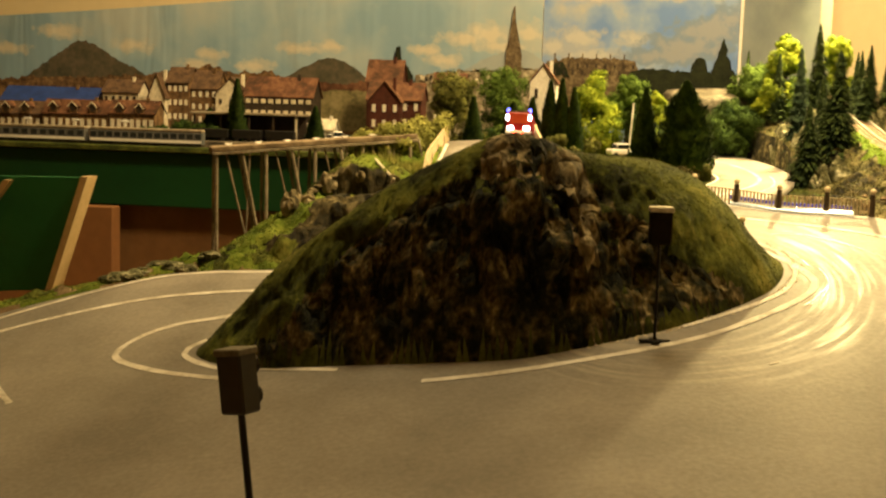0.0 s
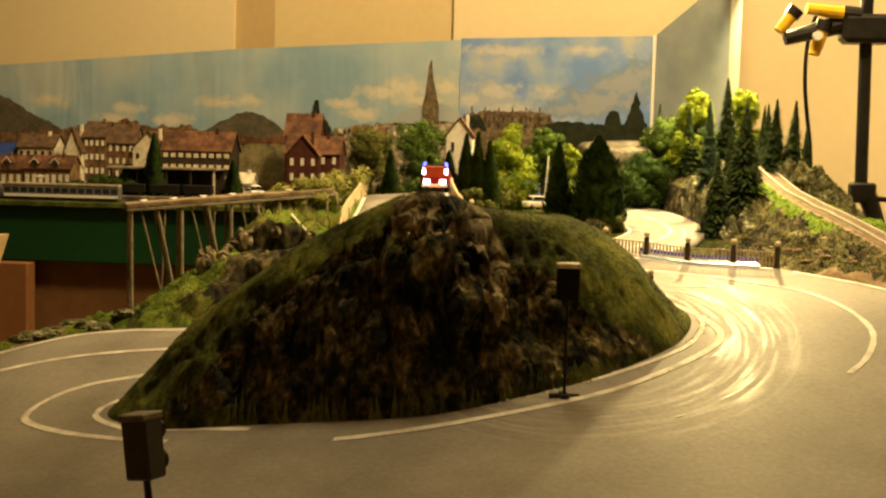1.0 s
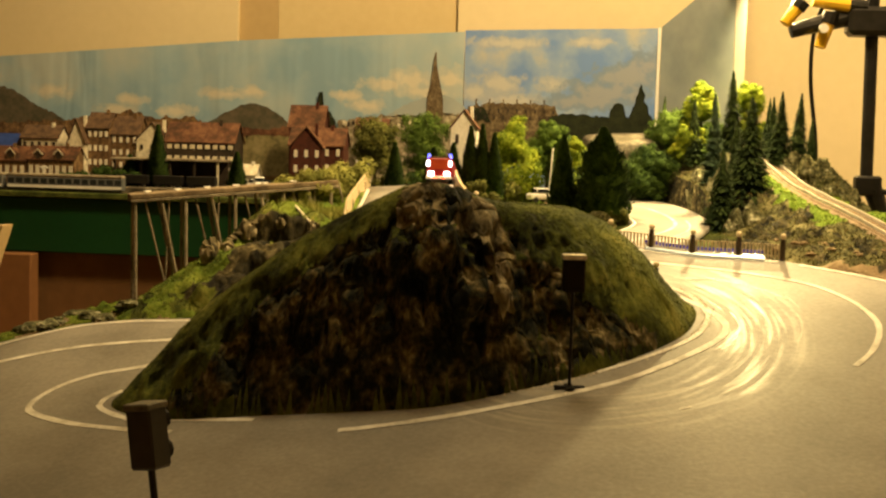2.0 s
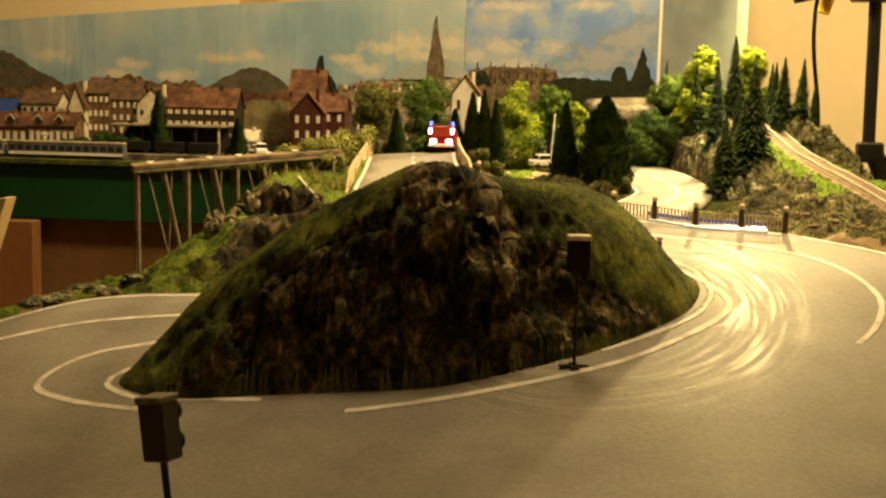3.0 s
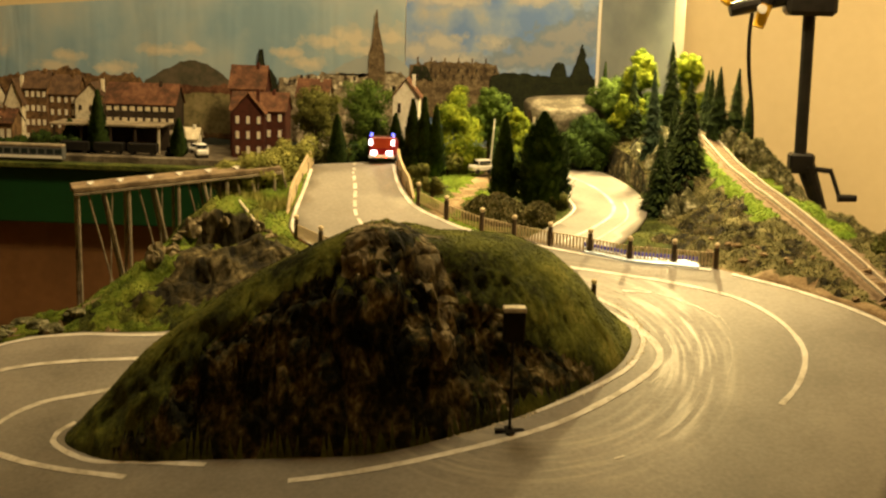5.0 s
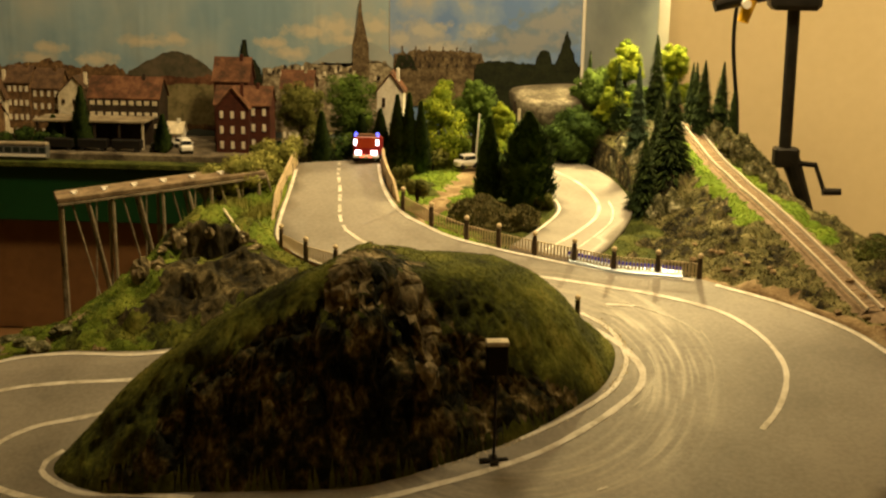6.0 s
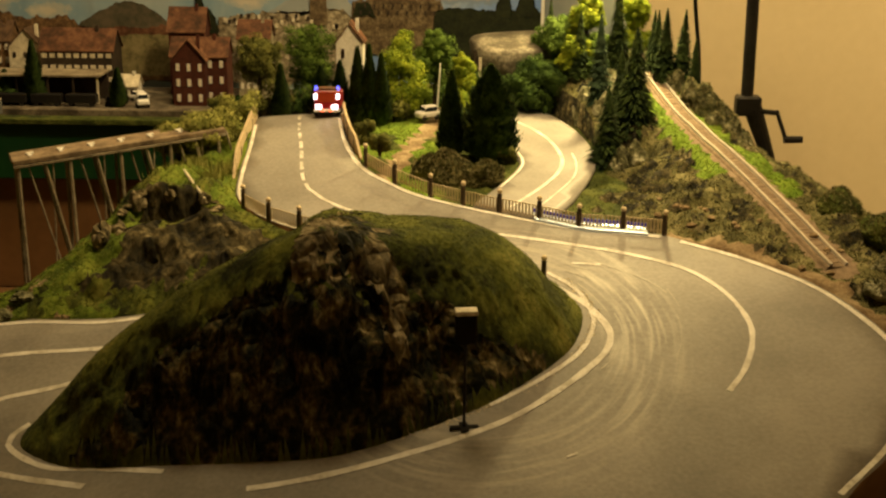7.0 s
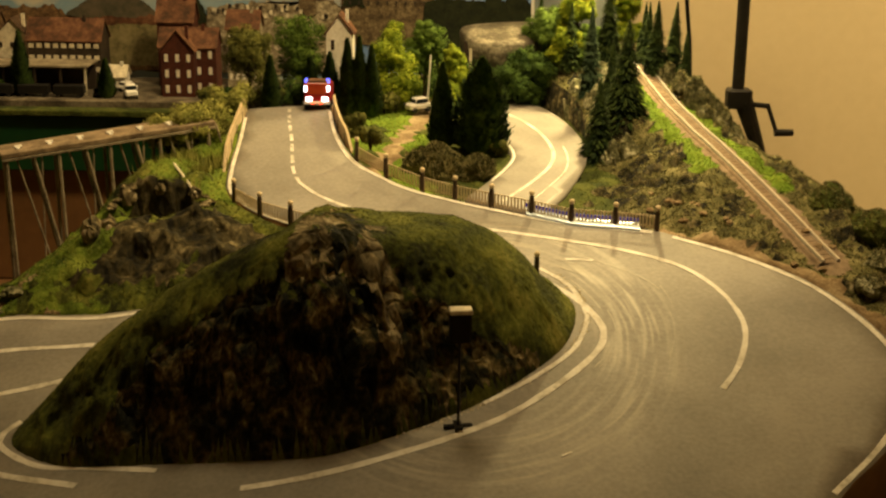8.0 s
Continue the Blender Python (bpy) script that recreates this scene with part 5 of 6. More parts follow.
def clouds(m, spots, color, core):
    """Soft printed clouds: uneven heaps at the given places (x, z, half width, half height)."""
    t = m.node_tree
    b = t.nodes["Principled BSDF"]
    co = t.nodes.new("ShaderNodeTexCoord")
    tex = t.nodes.new("ShaderNodeTexNoise")
    tex.inputs["Scale"].default_value, tex.inputs["Detail"].default_value, tex.inputs["Roughness"].default_value = 75.0, 6, 0.62
    t.links.new(co.outputs["Object"], tex.inputs["Vector"])
    near = None
    for x, z, w, h in spots:
        off = t.nodes.new("ShaderNodeVectorMath")
        off.operation = "SUBTRACT"
        off.inputs[1].default_value = (x, 0, z)
        size = t.nodes.new("ShaderNodeVectorMath")
        size.operation = "MULTIPLY"
        size.inputs[1].default_value = (1 / w, 0, 1 / h)
        far = t.nodes.new("ShaderNodeVectorMath")
        far.operation = "LENGTH"
        t.links.new(co.outputs["Object"], off.inputs[0])
        t.links.new(off.outputs["Vector"], size.inputs[0])
        t.links.new(size.outputs["Vector"], far.inputs[0])
        if near is None:
            near = far.outputs["Value"]
        else:
            low = t.nodes.new("ShaderNodeMath")
            low.operation = "MINIMUM"
            t.links.new(near, low.inputs[0])
            t.links.new(far.outputs["Value"], low.inputs[1])
            near = low.outputs[0]
    ragged = t.nodes.new("ShaderNodeMath")
    ragged.operation = "MULTIPLY_ADD"
    ragged.inputs[1].default_value = -3.2
    t.links.new(tex.outputs["Fac"], ragged.inputs[0])
    t.links.new(near, ragged.inputs[2])
    for tint, edge, full in ((color, -0.15, -0.75), (core, -0.65, -1.35)):
        cover = t.nodes.new("ShaderNodeMapRange")
        cover.interpolation_type = "SMOOTHSTEP"
        cover.inputs["From Min"].default_value, cover.inputs["From Max"].default_value = edge, full
        mix = t.nodes.new("ShaderNodeMix")
        mix.data_type = "RGBA"
        mix.inputs["B"].default_value = (*tint, 1)
        t.links.new(ragged.outputs[0], cover.inputs["Value"])
        t.links.new(b.inputs["Base Color"].links[0].from_socket, mix.inputs["A"])
        t.links.new(cover.outputs[0], mix.inputs["Factor"])
        t.links.new(mix.outputs["Result"], b.inputs["Base Color"])


def creases(m):
    """Slack folds that run down the hung sheet."""
    t = m.node_tree
    b = t.nodes["Principled BSDF"]
    co = t.nodes.new("ShaderNodeTexCoord")
    mp = t.nodes.new("ShaderNodeMapping")
    mp.inputs["Rotation"].default_value = (0, 0.35, 0)
    mp.inputs["Scale"].default_value = (26, 1, 4)
    tex = t.nodes.new("ShaderNodeTexNoise")
    tex.inputs["Scale"].default_value, tex.inputs["Detail"].default_value, tex.inputs["Distortion"].default_value = 1.0, 2, 0.6
    bump = t.nodes.new("ShaderNodeBump")
    bump.inputs["Strength"].default_value, bump.inputs["Distance"].default_value = 0.6, 0.006
    t.links.new(co.outputs["Object"], mp.inputs["Vector"])
    t.links.new(mp.outputs["Vector"], tex.inputs["Vector"])
    t.links.new(tex.outputs["Fac"], bump.inputs["Height"])
    t.links.new(bump.outputs["Normal"], b.inputs["Normal"])


FIELD_PRINT = material("field_print", [(0.09, 0.08, 0.035), (0.17, 0.145, 0.065), (0.24, 0.20, 0.10)], 60, 0.8, 0, 4)
creases(SKY)
clouds(SKY, [(-0.360, 0.2108, 0.020, 0.007), (-0.272, 0.2035, 0.016, 0.006), (-0.286, 0.193, 0.020, 0.006), (-0.217, 0.192, 0.024, 0.007), (-0.165, 0.212, 0.028, 0.0055), (-0.140, 0.2155, 0.018, 0.006), (-0.445, 0.226, 0.024, 0.007), (-0.520, 0.205, 0.03, 0.007),
              (-0.03, 0.2135, 0.016, 0.005), (-0.010, 0.203, 0.018, 0.006), (0.012, 0.2265, 0.022, 0.007), (0.038, 0.2305, 0.026, 0.011), (0.080, 0.232, 0.020, 0.012), (0.055, 0.219, 0.034, 0.006)], (0.40, 0.44, 0.43), (0.54, 0.52, 0.44))
clouds(SKY_BLUE, [(0.108, 0.220, 0.022, 0.010), (0.133, 0.2295, 0.022, 0.010), (0.189, 0.2295, 0.017, 0.007), (0.150, 0.2125, 0.040, 0.006), (0.140, 0.272, 0.035, 0.006), (0.225, 0.275, 0.02, 0.005)], (0.34, 0.38, 0.46), (0.46, 0.47, 0.47))
clouds(SKY_BLUE, [(0.225, 0.213, 0.045, 0.009), (0.245, 0.224, 0.042, 0.012), (0.266, 0.238, 0.036, 0.013), (0.288, 0.252, 0.022, 0.013)], (0.19, 0.26, 0.38), (0.28, 0.31, 0.37))
printed("printed_hill", [(-0.50, 0.165), (-0.47, 0.186), (-0.445, 0.203), (-0.425, 0.216), (-0.405, 0.212), (-0.38, 0.196), (-0.35, 0.183), (-0.33, 0.165)], HILL_PRINT, 0.0012, 0.002, 1)
printed("printed_hill", [(-0.195, 0.165), (-0.185, 0.180), (-0.165, 0.192), (-0.14, 0.203), (-0.12, 0.200), (-0.10, 0.188), (-0.09, 0.178), (-0.085, 0.165)], HILL_PRINT, 0.0014, 0.0015, 2)
printed("printed_hill", [(0.0, 0.185), (0.03, 0.204), (0.055, 0.214), (0.075, 0.217), (0.09, 0.210), (0.105, 0.195), (0.11, 0.185)], GREY_PANEL, 0.0016, 0.0015, 3)
printed("printed_treeline", [(-0.9, 0.12), (-0.9, 0.180), (-0.6, 0.176), (-0.5, 0.172), (-0.34, 0.180), (-0.27, 0.192), (-0.24, 0.184), (-0.2, 0.187), (-0.18, 0.172), (-0.08, 0.172), (-0.03, 0.180), (-0.03, 0.12)], BROWN_WALL, 0.0020, 0.004, 4)
printed("printed_field", [(-0.165, 0.125), (-0.165, 0.164), (-0.13, 0.169), (-0.09, 0.170), (-0.075, 0.168), (-0.075, 0.125)], FIELD_PRINT, 0.0023, 0.0015, 12)
printed("printed_roofs", [(-0.165, 0.166), (-0.165, 0.174), (-0.14, 0.177), (-0.12, 0.174), (-0.10, 0.178), (-0.08, 0.176), (-0.08, 0.168), (-0.12, 0.169)], ROOF_RED, 0.0025, 0.002, 13)
printed("printed_town", [(-0.04, 0.12), (-0.04, 0.186), (-0.015, 0.190), (0.03, 0.193), (0.05, 0.192), (0.085, 0.197), (0.10, 0.190), (0.10, 0.12)], PALE_PRINT, 0.0022, 0.004, 5)
printed("printed_town", [(0.10, 0.15), (0.10, 0.205), (0.13, 0.210), (0.175, 0.209), (0.192, 0.206), (0.2, 0.19), (0.2, 0.15)], STONE_PRINT, 0.0024, 0.003, 6)
printed("printed_treeline", [(0.185, 0.12), (0.185, 0.196), (0.215, 0.200), (0.25, 0.196), (0.2965, 0.197), (0.2965, 0.12)], TREE_PRINT, 0.0028, 0.003, 7)
printed("printed_tree", [(0.269, 0.19), (0.2705, 0.200), (0.274, 0.205), (0.273, 0.209), (0.277, 0.214), (0.2765, 0.218), (0.279, 0.224), (0.281, 0.233), (0.283, 0.225), (0.2855, 0.219), (0.285, 0.214), (0.289, 0.209), (0.2885, 0.204), (0.293, 0.199), (0.294, 0.19)], TREE_PRINT, 0.0032, 0.0025, 8)
printed("printed_tree", [(0.249, 0.19), (0.2495, 0.201), (0.252, 0.208), (0.2555, 0.212), (0.259, 0.213), (0.2625, 0.211), (0.265, 0.206), (0.2665, 0.199), (0.266, 0.19)], TREE_PRINT, 0.0032, 0.0025, 9)
printed("printed_tree", [(0.10, 0.19), (0.105, 0.203), (0.118, 0.204), (0.125, 0.19)], TREE_PRINT, 0.0032, 0.002, 10)
printed("printed_tree", [(-0.066, 0.17), (-0.066, 0.190), (-0.0625, 0.197), (-0.061, 0.217), (-0.057, 0.215), (-0.055, 0.198), (-0.048, 0.196), (-0.042, 0.185), (-0.04, 0.17)], TREE_PRINT, 0.0034, 0.002, 11)
printed("printed_spire", [(0.056, 0.18), (0.0565, 0.214), (0.0600, 0.228), (0.0635, 0.260), (0.0650, 0.262), (0.0665, 0.245), (0.0705, 0.225), (0.0735, 0.212), (0.074, 0.18)], STONE_PRINT, 0.0036)
rng = random.Random(9)
for i in range(26):
    x = -0.035 + rng.random() * 0.13
    z = 0.176 + rng.random() * 0.012
    printed("printed_window", [(x, z), (x + 0.003, z), (x + 0.003, z + 0.0045), (x, z + 0.0045)], DARK_TIMBER if i % 2 else CREAM, 0.0040)
for i in range(18):
    x = 0.108 + i * 0.0048
    z = 0.192 + (i % 2) * 0.007
    printed("printed_window", [(x, z), (x + 0.002, z), (x + 0.002, z + 0.004), (x, z + 0.004)], DARK_TIMBER, 0.0040)
    printed("printed_chimney", [(x, 0.204), (x + 0.0015, 0.204), (x + 0.0015, 0.2135), (x, 0.2135)], STONE_PRINT, 0.0026) if i % 3 == 0 else None


# ---- town buildings ----
def house(name, x0, x1, y, z0, zw, zr, wall, roof, label, depth=0.03, gable=False, cols=3, rows=2, win=WINDOW_PALE, wsize=(0.0038, 0.0085)):
    """A house with walls, a pitched roof, windows on its front, and a chimney."""
    ob = empty(name, pose((x0 + x1) / 2, y, z0), label, "house", "town houses")
    w, h, r = (x1 - x0) / 2, zw - z0, zr - z0
    bm = bmesh.new()
    box(bm, -w, w, 0, depth, 0, h)
    if gable:
        vs = [bm.verts.new(v) for v in ((-w, 0, h), (w, 0, h), (0, 0, r - 0.0008), (-w, depth, h), (w, depth, h), (0, depth, r - 0.0008))]
        bm.faces.new((vs[0], vs[1], vs[2]))
        bm.faces.new((vs[5], vs[4], vs[3]))
    else:
        for s in (-w, w):
            bm.faces.new([bm.verts.new(v) for v in ((s, 0, h), (s, depth, h), (s, depth / 2, r - 0.0008))])
    part("wall", bm, wall, ob)
    o, t = 0.0018, 0.0012
    planes = (((-w - o, -o, h - o), (0, -o, r), (0, depth + o, r), (-w - o, depth + o, h - o)), ((w + o, depth + o, h - o), (0, depth + o, r), (0, -o, r), (w + o, -o, h - o))) if gable else \
        (((-w - o, -o, h - o), (w + o, -o, h - o), (w + o, depth / 2, r), (-w - o, depth / 2, r)), ((w + o, depth + o, h - o), (-w - o, depth + o, h - o), (-w - o, depth / 2, r), (w + o, depth / 2, r)))
    for p in planes:
        bm = bmesh.new()
        lo = [bm.verts.new(v) for v in p]
        hi = [bm.verts.new((v[0], v[1], v[2] + t)) for v in p]
        bm.faces.new(hi)
        bm.faces.new(lo[::-1])
        for i in range(4):
            bm.faces.new((lo[i], lo[(i + 1) % 4], hi[(i + 1) % 4], hi[i]))
        part("roof", bm, roof, ob)
    for i in range(cols):
        for j in range(rows):
            cx = -w + (i + 0.5) * 2 * w / cols
            cz = h * (j + 0.52) / rows
            bm = bmesh.new()
            box(bm, cx - wsize[0] / 2, cx + wsize[0] / 2, -0.0008, 0.001, cz - wsize[1] / 2, cz + wsize[1] / 2)
            part("window", bm, win, ob)
    bm = bmesh.new()
    box(bm, w * 0.5 - 0.0015, w * 0.5 + 0.0015, depth * 0.4, depth * 0.4 + 0.003, h, r + 0.004)
    part("chimney", bm, wall, ob)
    return ob


T = TOWN_Z
house("brick_house", -0.070, -0.015, 1.372, T, 0.160, 0.176, BRICK_RED, ROOF_RED, "red brick town house with rows of pale windows", 0.03, cols=5, rows=3, wsize=(0.0034, 0.0070))
house("brick_house", -0.066, -0.034, 1.360, T, 0.158, 0.177, BRICK_RED, ROOF_RED, "red brick gable house with pale windows", 0.02, gable=True, cols=3, rows=3, wsize=(0.0034, 0.0072))
house("red_roof_house", -0.082, -0.046, 1.42, T, 0.178, 0.200, BRICK_RED, ROOF_RED, "red house with a tall hipped roof behind the brick house", 0.03, cols=2, rows=2)
house("timbered_house", -0.209, -0.136, 1.405, T, 0.160, 0.179, DARK_TIMBER, ROOF_RED, "half-timbered house with cream infill panels and red roof", 0.035, cols=9, rows=4, win=CREAM, wsize=(0.0050, 0.0045))
house("tower_house", -0.317, -0.299, 1.41, T, 0.155, 0.180, CREAM, ROOF_BROWN, "narrow pale gabled tower house", 0.03, gable=True, cols=2, rows=3, wsize=(0.003, 0.006), win=DARK_TIMBER)
house("ochre_house", -0.300, -0.276, 1.42, T, 0.172, 0.187, BROWN_WALL, ROOF_BROWN, "tall ochre town house with small windows", 0.03, cols=4, rows=4, wsize=(0.003, 0.006))
house("ochre_house", -0.276, -0.246, 1.425, T, 0.166, 0.184, BROWN_WALL, ROOF_BROWN, "tall ochre town house with small windows", 0.03, cols=4, rows=4, wsize=(0.003, 0.006))
house("pale_house", -0.246, -0.212, 1.42, T, 0.160, 0.178, CREAM, ROOF_BROWN, "pale house with a brown roof", 0.03, gable=True, cols=3, rows=3, wsize=(0.003, 0.005), win=DARK_TIMBER)
house("long_house", -0.350, -0.300, 1.385, T, 0.138, 0.150, BROWN_WALL, ROOF_RED, "low brown terraced house with red roof", 0.03, cols=7, rows=1, wsize=(0.004, 0.010))
house("long_house", -0.425, -0.352, 1.385, T, 0.136, 0.149, BROWN_WALL, ROOF_RED, "low brown terraced house with red roof", 0.03, cols=9, rows=1, wsize=(0.004, 0.010))
house("long_house", -0.500, -0.428, 1.388, T, 0.134, 0.146, BROWN_WALL, ROOF_BROWN, "low brown terraced house with brown roof", 0.03, cols=9, rows=1, wsize=(0.004, 0.010))
house("pale_house", -0.375, -0.335, 1.425, T, 0.160, 0.172, CREAM, ROOF_BROWN, "pale house with a brown roof", 0.03, cols=5, rows=3, wsize=(0.003, 0.005), win=DARK_TIMBER)
house("blue_roof_hall", -0.490, -0.382, 1.418, T, 0.148, 0.162, BROWN_WALL, BLUE_ROOF, "long hall with a bright blue roof", 0.04, cols=12, rows=2, wsize=(0.004, 0.008))
house("white_shed", -0.127, -0.108, 1.385, T, 0.128, 0.137, PLASTER, CREAM, "small white shed beside the station road", 0.02, cols=2, rows=1, wsize=(0.003, 0.006), win=DARK_TIMBER)
house("white_house", 0.096, 0.121, 1.338, 0.112, 0.180, 0.197, PLASTER, ROOF_RED, "tall white gabled house between trees", 0.03, gable=True, cols=2, rows=3, wsize=(0.003, 0.009), win=DARK_TIMBER)
house("pale_house", -0.012, 0.020, 1.42, T, 0.172, 0.188, PALE_PRINT, ROOF_RED, "pale house with a red roof", 0.03, cols=5, rows=3, wsize=(0.003, 0.006))

for x in (-0.488, -0.466, -0.444, -0.412, -0.390, -0.368, -0.338, -0.316):
    zr = 0.139 if x < -0.43 else 0.141
    ob = empty("dormer", pose(x, 1.3835, zr), "small pale-framed dormer on the terraced roof", "dormer", "roof dormers")
    bm = bmesh.new()
    vs = [bm.verts.new(v) for y in (0, 0.016) for v in ((-0.0042, y, -0.005), (0.0042, y, -0.005), (0.0042, y, 0.002), (0, y, 0.0062), (-0.0042, y, 0.002))]
    bm.faces.new(vs[:5])
    bm.faces.new(vs[:4:-1])
    for k in range(5):
        bm.faces.new((vs[k], vs[k + 5], vs[(k + 1) % 5 + 5], vs[(k + 1) % 5]))
    part("wall", bm, BROWN_WALL, ob)
    for sx in (-1, 1):
        bm = bmesh.new()
        vs = [bm.verts.new(v) for y in (-0.0012, 0.0165) for v in ((0, y, 0.0064), (sx * 0.0054, y, 0.0010), (sx * 0.0054, y, 0.0022), (0, y, 0.0076))]
        for f in ((0, 1, 2, 3), (7, 6, 5, 4), (0, 4, 5, 1), (1, 5, 6, 2), (2, 6, 7, 3), (3, 7, 4, 0)):
            bm.faces.new([vs[q] for q in f])
        part("roof", bm, ROOF_RED, ob)
        bm = bmesh.new()
        vs = [bm.verts.new(v) for y in (-0.0020, -0.0013) for v in ((0, y, 0.0060), (sx * 0.0052, y, 0.0008), (sx * 0.0052, y, 0.0020), (0, y, 0.0074))]
        for f in ((0, 1, 2, 3), (7, 6, 5, 4), (0, 4, 5, 1), (1, 5, 6, 2), (2, 6, 7, 3), (3, 7, 4, 0)):
            bm.faces.new([vs[q] for q in f])
        part("bargeboard", bm, CREAM, ob)
    part("window", box(bmesh.new(), -0.0022, 0.0022, -0.0008, 0.001, -0.003, 0.0018), DARK_TIMBER, ob)
for i, (x, y, hh, s) in enumerate([(-0.262, 1.368, 0.024, 0.016), (-0.246, 1.362, 0.020, 0.014), (-0.222, 1.360, 0.017, 0.013), (-0.288, 1.372, 0.018, 0.013), (-0.300, 1.366, 0.014, 0.010)]):
    rng = random.Random(520 + i)
    ob = empty("bush", pose(x, y, T - 0.001), "dark green flock shrub beside the station", "bush", "station shrubs")
    bm = bmesh.new()
    for _ in range(8):
        leaves(bm, rng, (rng.uniform(-0.5, 0.5) * s, rng.uniform(-0.4, 0.4) * s, rng.uniform(0.2, 0.7) * hh), (s * 0.42, s * 0.42, hh * 0.3), 150, 0.0013)
    part("foliage", bm, LEAF_DARK, ob)
    part("stem", rod(bmesh.new(), (0, 0, -0.001), (0, 0, hh * 0.6), 0.0012, 0.0006, 5), BARK, ob)

# the dark station shed with its awning
shed = empty("station_shed", pose(-0.19, 1.372, T), "dark open station shed under a grey awning", "station shed")
part("awning", box(bmesh.new(), -0.062, 0.052, -0.012, 0.03, 0.0265, 0.029, 0.0005), GREY_TRESTLE, shed)
part("back_wall", box(bmesh.new(), -0.058, 0.050, 0.024, 0.028, 0, 0.0265), DARK_TIMBER, shed)
for x in (-0.058, -0.03, 0.0, 0.025, 0.049):
    part("column", box(bmesh.new(), x - 0.001, x + 0.001, -0.010, -0.008, 0, 0.0265), CREAM if x > 0.04 else DARK_TIMBER, shed)
for i in range(3):
    x = -0.222 + i * 0.034
    car = empty("goods_wagon", pose(x, 1.352, T), "black goods wagon standing below the station awning", "wagon", "goods wagons")
    part("body", box(bmesh.new(), -0.015, 0.015, -0.005, 0.005, 0.003, 0.012, 0.0008), DARK_METAL, car)
    for k in (-0.010, 0.010):
        part("wheelset", rod(bmesh.new(), (k, -0.0045, 0.0022), (k, 0.0045, 0.0022), 0.0022, 0.0022, 10), BLACK_RUBBER, car)

# railway coaches on the ledge
COACH_GREY = material("coach_grey", [(0.08, 0.085, 0.085), (0.15, 0.15, 0.145)], 90, 0.5, 0.1, 4)
for x0, x1 in ((-0.487, -0.348), (-0.343, -0.225)):
    ob = empty("railway_coach", pose((x0 + x1) / 2, 1.327, 0.1068), "grey railway coach with a pale stripe and dark windows", "coach", "railway coaches")
    w = (x1 - x0) / 2
    part("body", box(bmesh.new(), -w, w, -0.005, 0.005, 0.0022, 0.0140, 0.0006), COACH_GREY, ob)
    part("roof", box(bmesh.new(), -w, w, -0.0052, 0.0052, 0.0141, 0.0172, 0.0009), GREY_TRESTLE, ob)
    part("stripe", box(bmesh.new(), -w * 0.99, w * 0.99, -0.0054, -0.0045, 0.0034, 0.0062), WHITE_PLASTIC, ob)
    for i in range(14):
        cx = -w + (i + 0.5) * 2 * w / 14
        part("window", box(bmesh.new(), cx - 0.0030, cx + 0.0030, -0.0053, -0.0045, 0.0076, 0.0126), GLASS_DARK, ob)
for x in (-0.468, -0.425, -0.372, -0.318):
    ob = empty("platform_lamp", pose(x, 1.352, T), "white T-shaped platform lamp beside the railway", "lamp post", "platform lamps")
    part("post", rod(bmesh.new(), (0, 0, 0), (0, 0, 0.016), 0.0007, 0.0006, 6), WHITE_PLASTIC, ob)
    part("arm", box(bmesh.new(), -0.004, 0.004, -0.001, 0.001, 0.0155, 0.0175, 0.0004), WHITE_PLASTIC, ob)


def small_car(name, m, l, w, h, mat, label):
    ob = empty(name, m, label, "car", "parked vehicles")
    bm = bmesh.new()
    box(bm, -l / 2, l / 2, -w / 2, w / 2, h * 0.2, h * 0.62, h * 0.1)
    box(bm, -l * 0.38, l * 0.25, -w * 0.43, w * 0.43, h * 0.6, h, h * 0.12)
    body = part("body", bm, mat, ob)
    part("windscreen", box(bmesh.new(), l * 0.24, l * 0.262, -w * 0.38, w * 0.38, h * 0.66, h * 0.93), GLASS_DARK, body)
    for s in (-1, 1):
        part("side_window", box(bmesh.new(), -l * 0.3, l * 0.2, s * w * 0.435 - 0.0002, s * w * 0.435 + 0.0002, h * 0.68, h * 0.92), GLASS_DARK, body)
        for k in (-0.3, 0.3):
            part("wheel", rod(bmesh.new(), (l * k, s * w * 0.36, h * 0.2), (l * k, s * w * 0.5, h * 0.2), h * 0.2, h * 0.2, 12), BLACK_RUBBER, ob)
    return ob


small_car("white_van", pose(-0.095, 1.352, T, 0, 0, -70), 0.020, 0.012, 0.0135, WHITE_PLASTIC, "small white van parked beside the town road")
small_car("white_car", pose(0.184, 1.312, float(mid_z(0.184, 1.312)), 0, 0, 215), 0.024, 0.011, 0.0135, WHITE_PLASTIC, "small white car parked between the trees")
small_car("white_car", pose(-0.106, 1.385, T, 0, 0, -20), 0.018, 0.010, 0.010, WHITE_PLASTIC, "small white car parked behind the station shed")
small_car("dark_car", pose(-0.128, 1.358, T, 0, 0, 100), 0.016, 0.009, 0.008, DARK_METAL, "small dark car parked by the station")
ob = empty("signal_mast", pose(0.192, 1.325, float(mid_z(0.192, 1.325))), "thin white signal mast between the trees", "mast")
part("mast", rod(bmesh.new(), (0, 0, 0), (0.003, 0, 0.050), 0.0010, 0.0008, 6), WHITE_PLASTIC, ob)
part("base", box(bmesh.new(), -0.002, 0.002, -0.002, 0.002, 0, 0.003), DARK_METAL, ob)

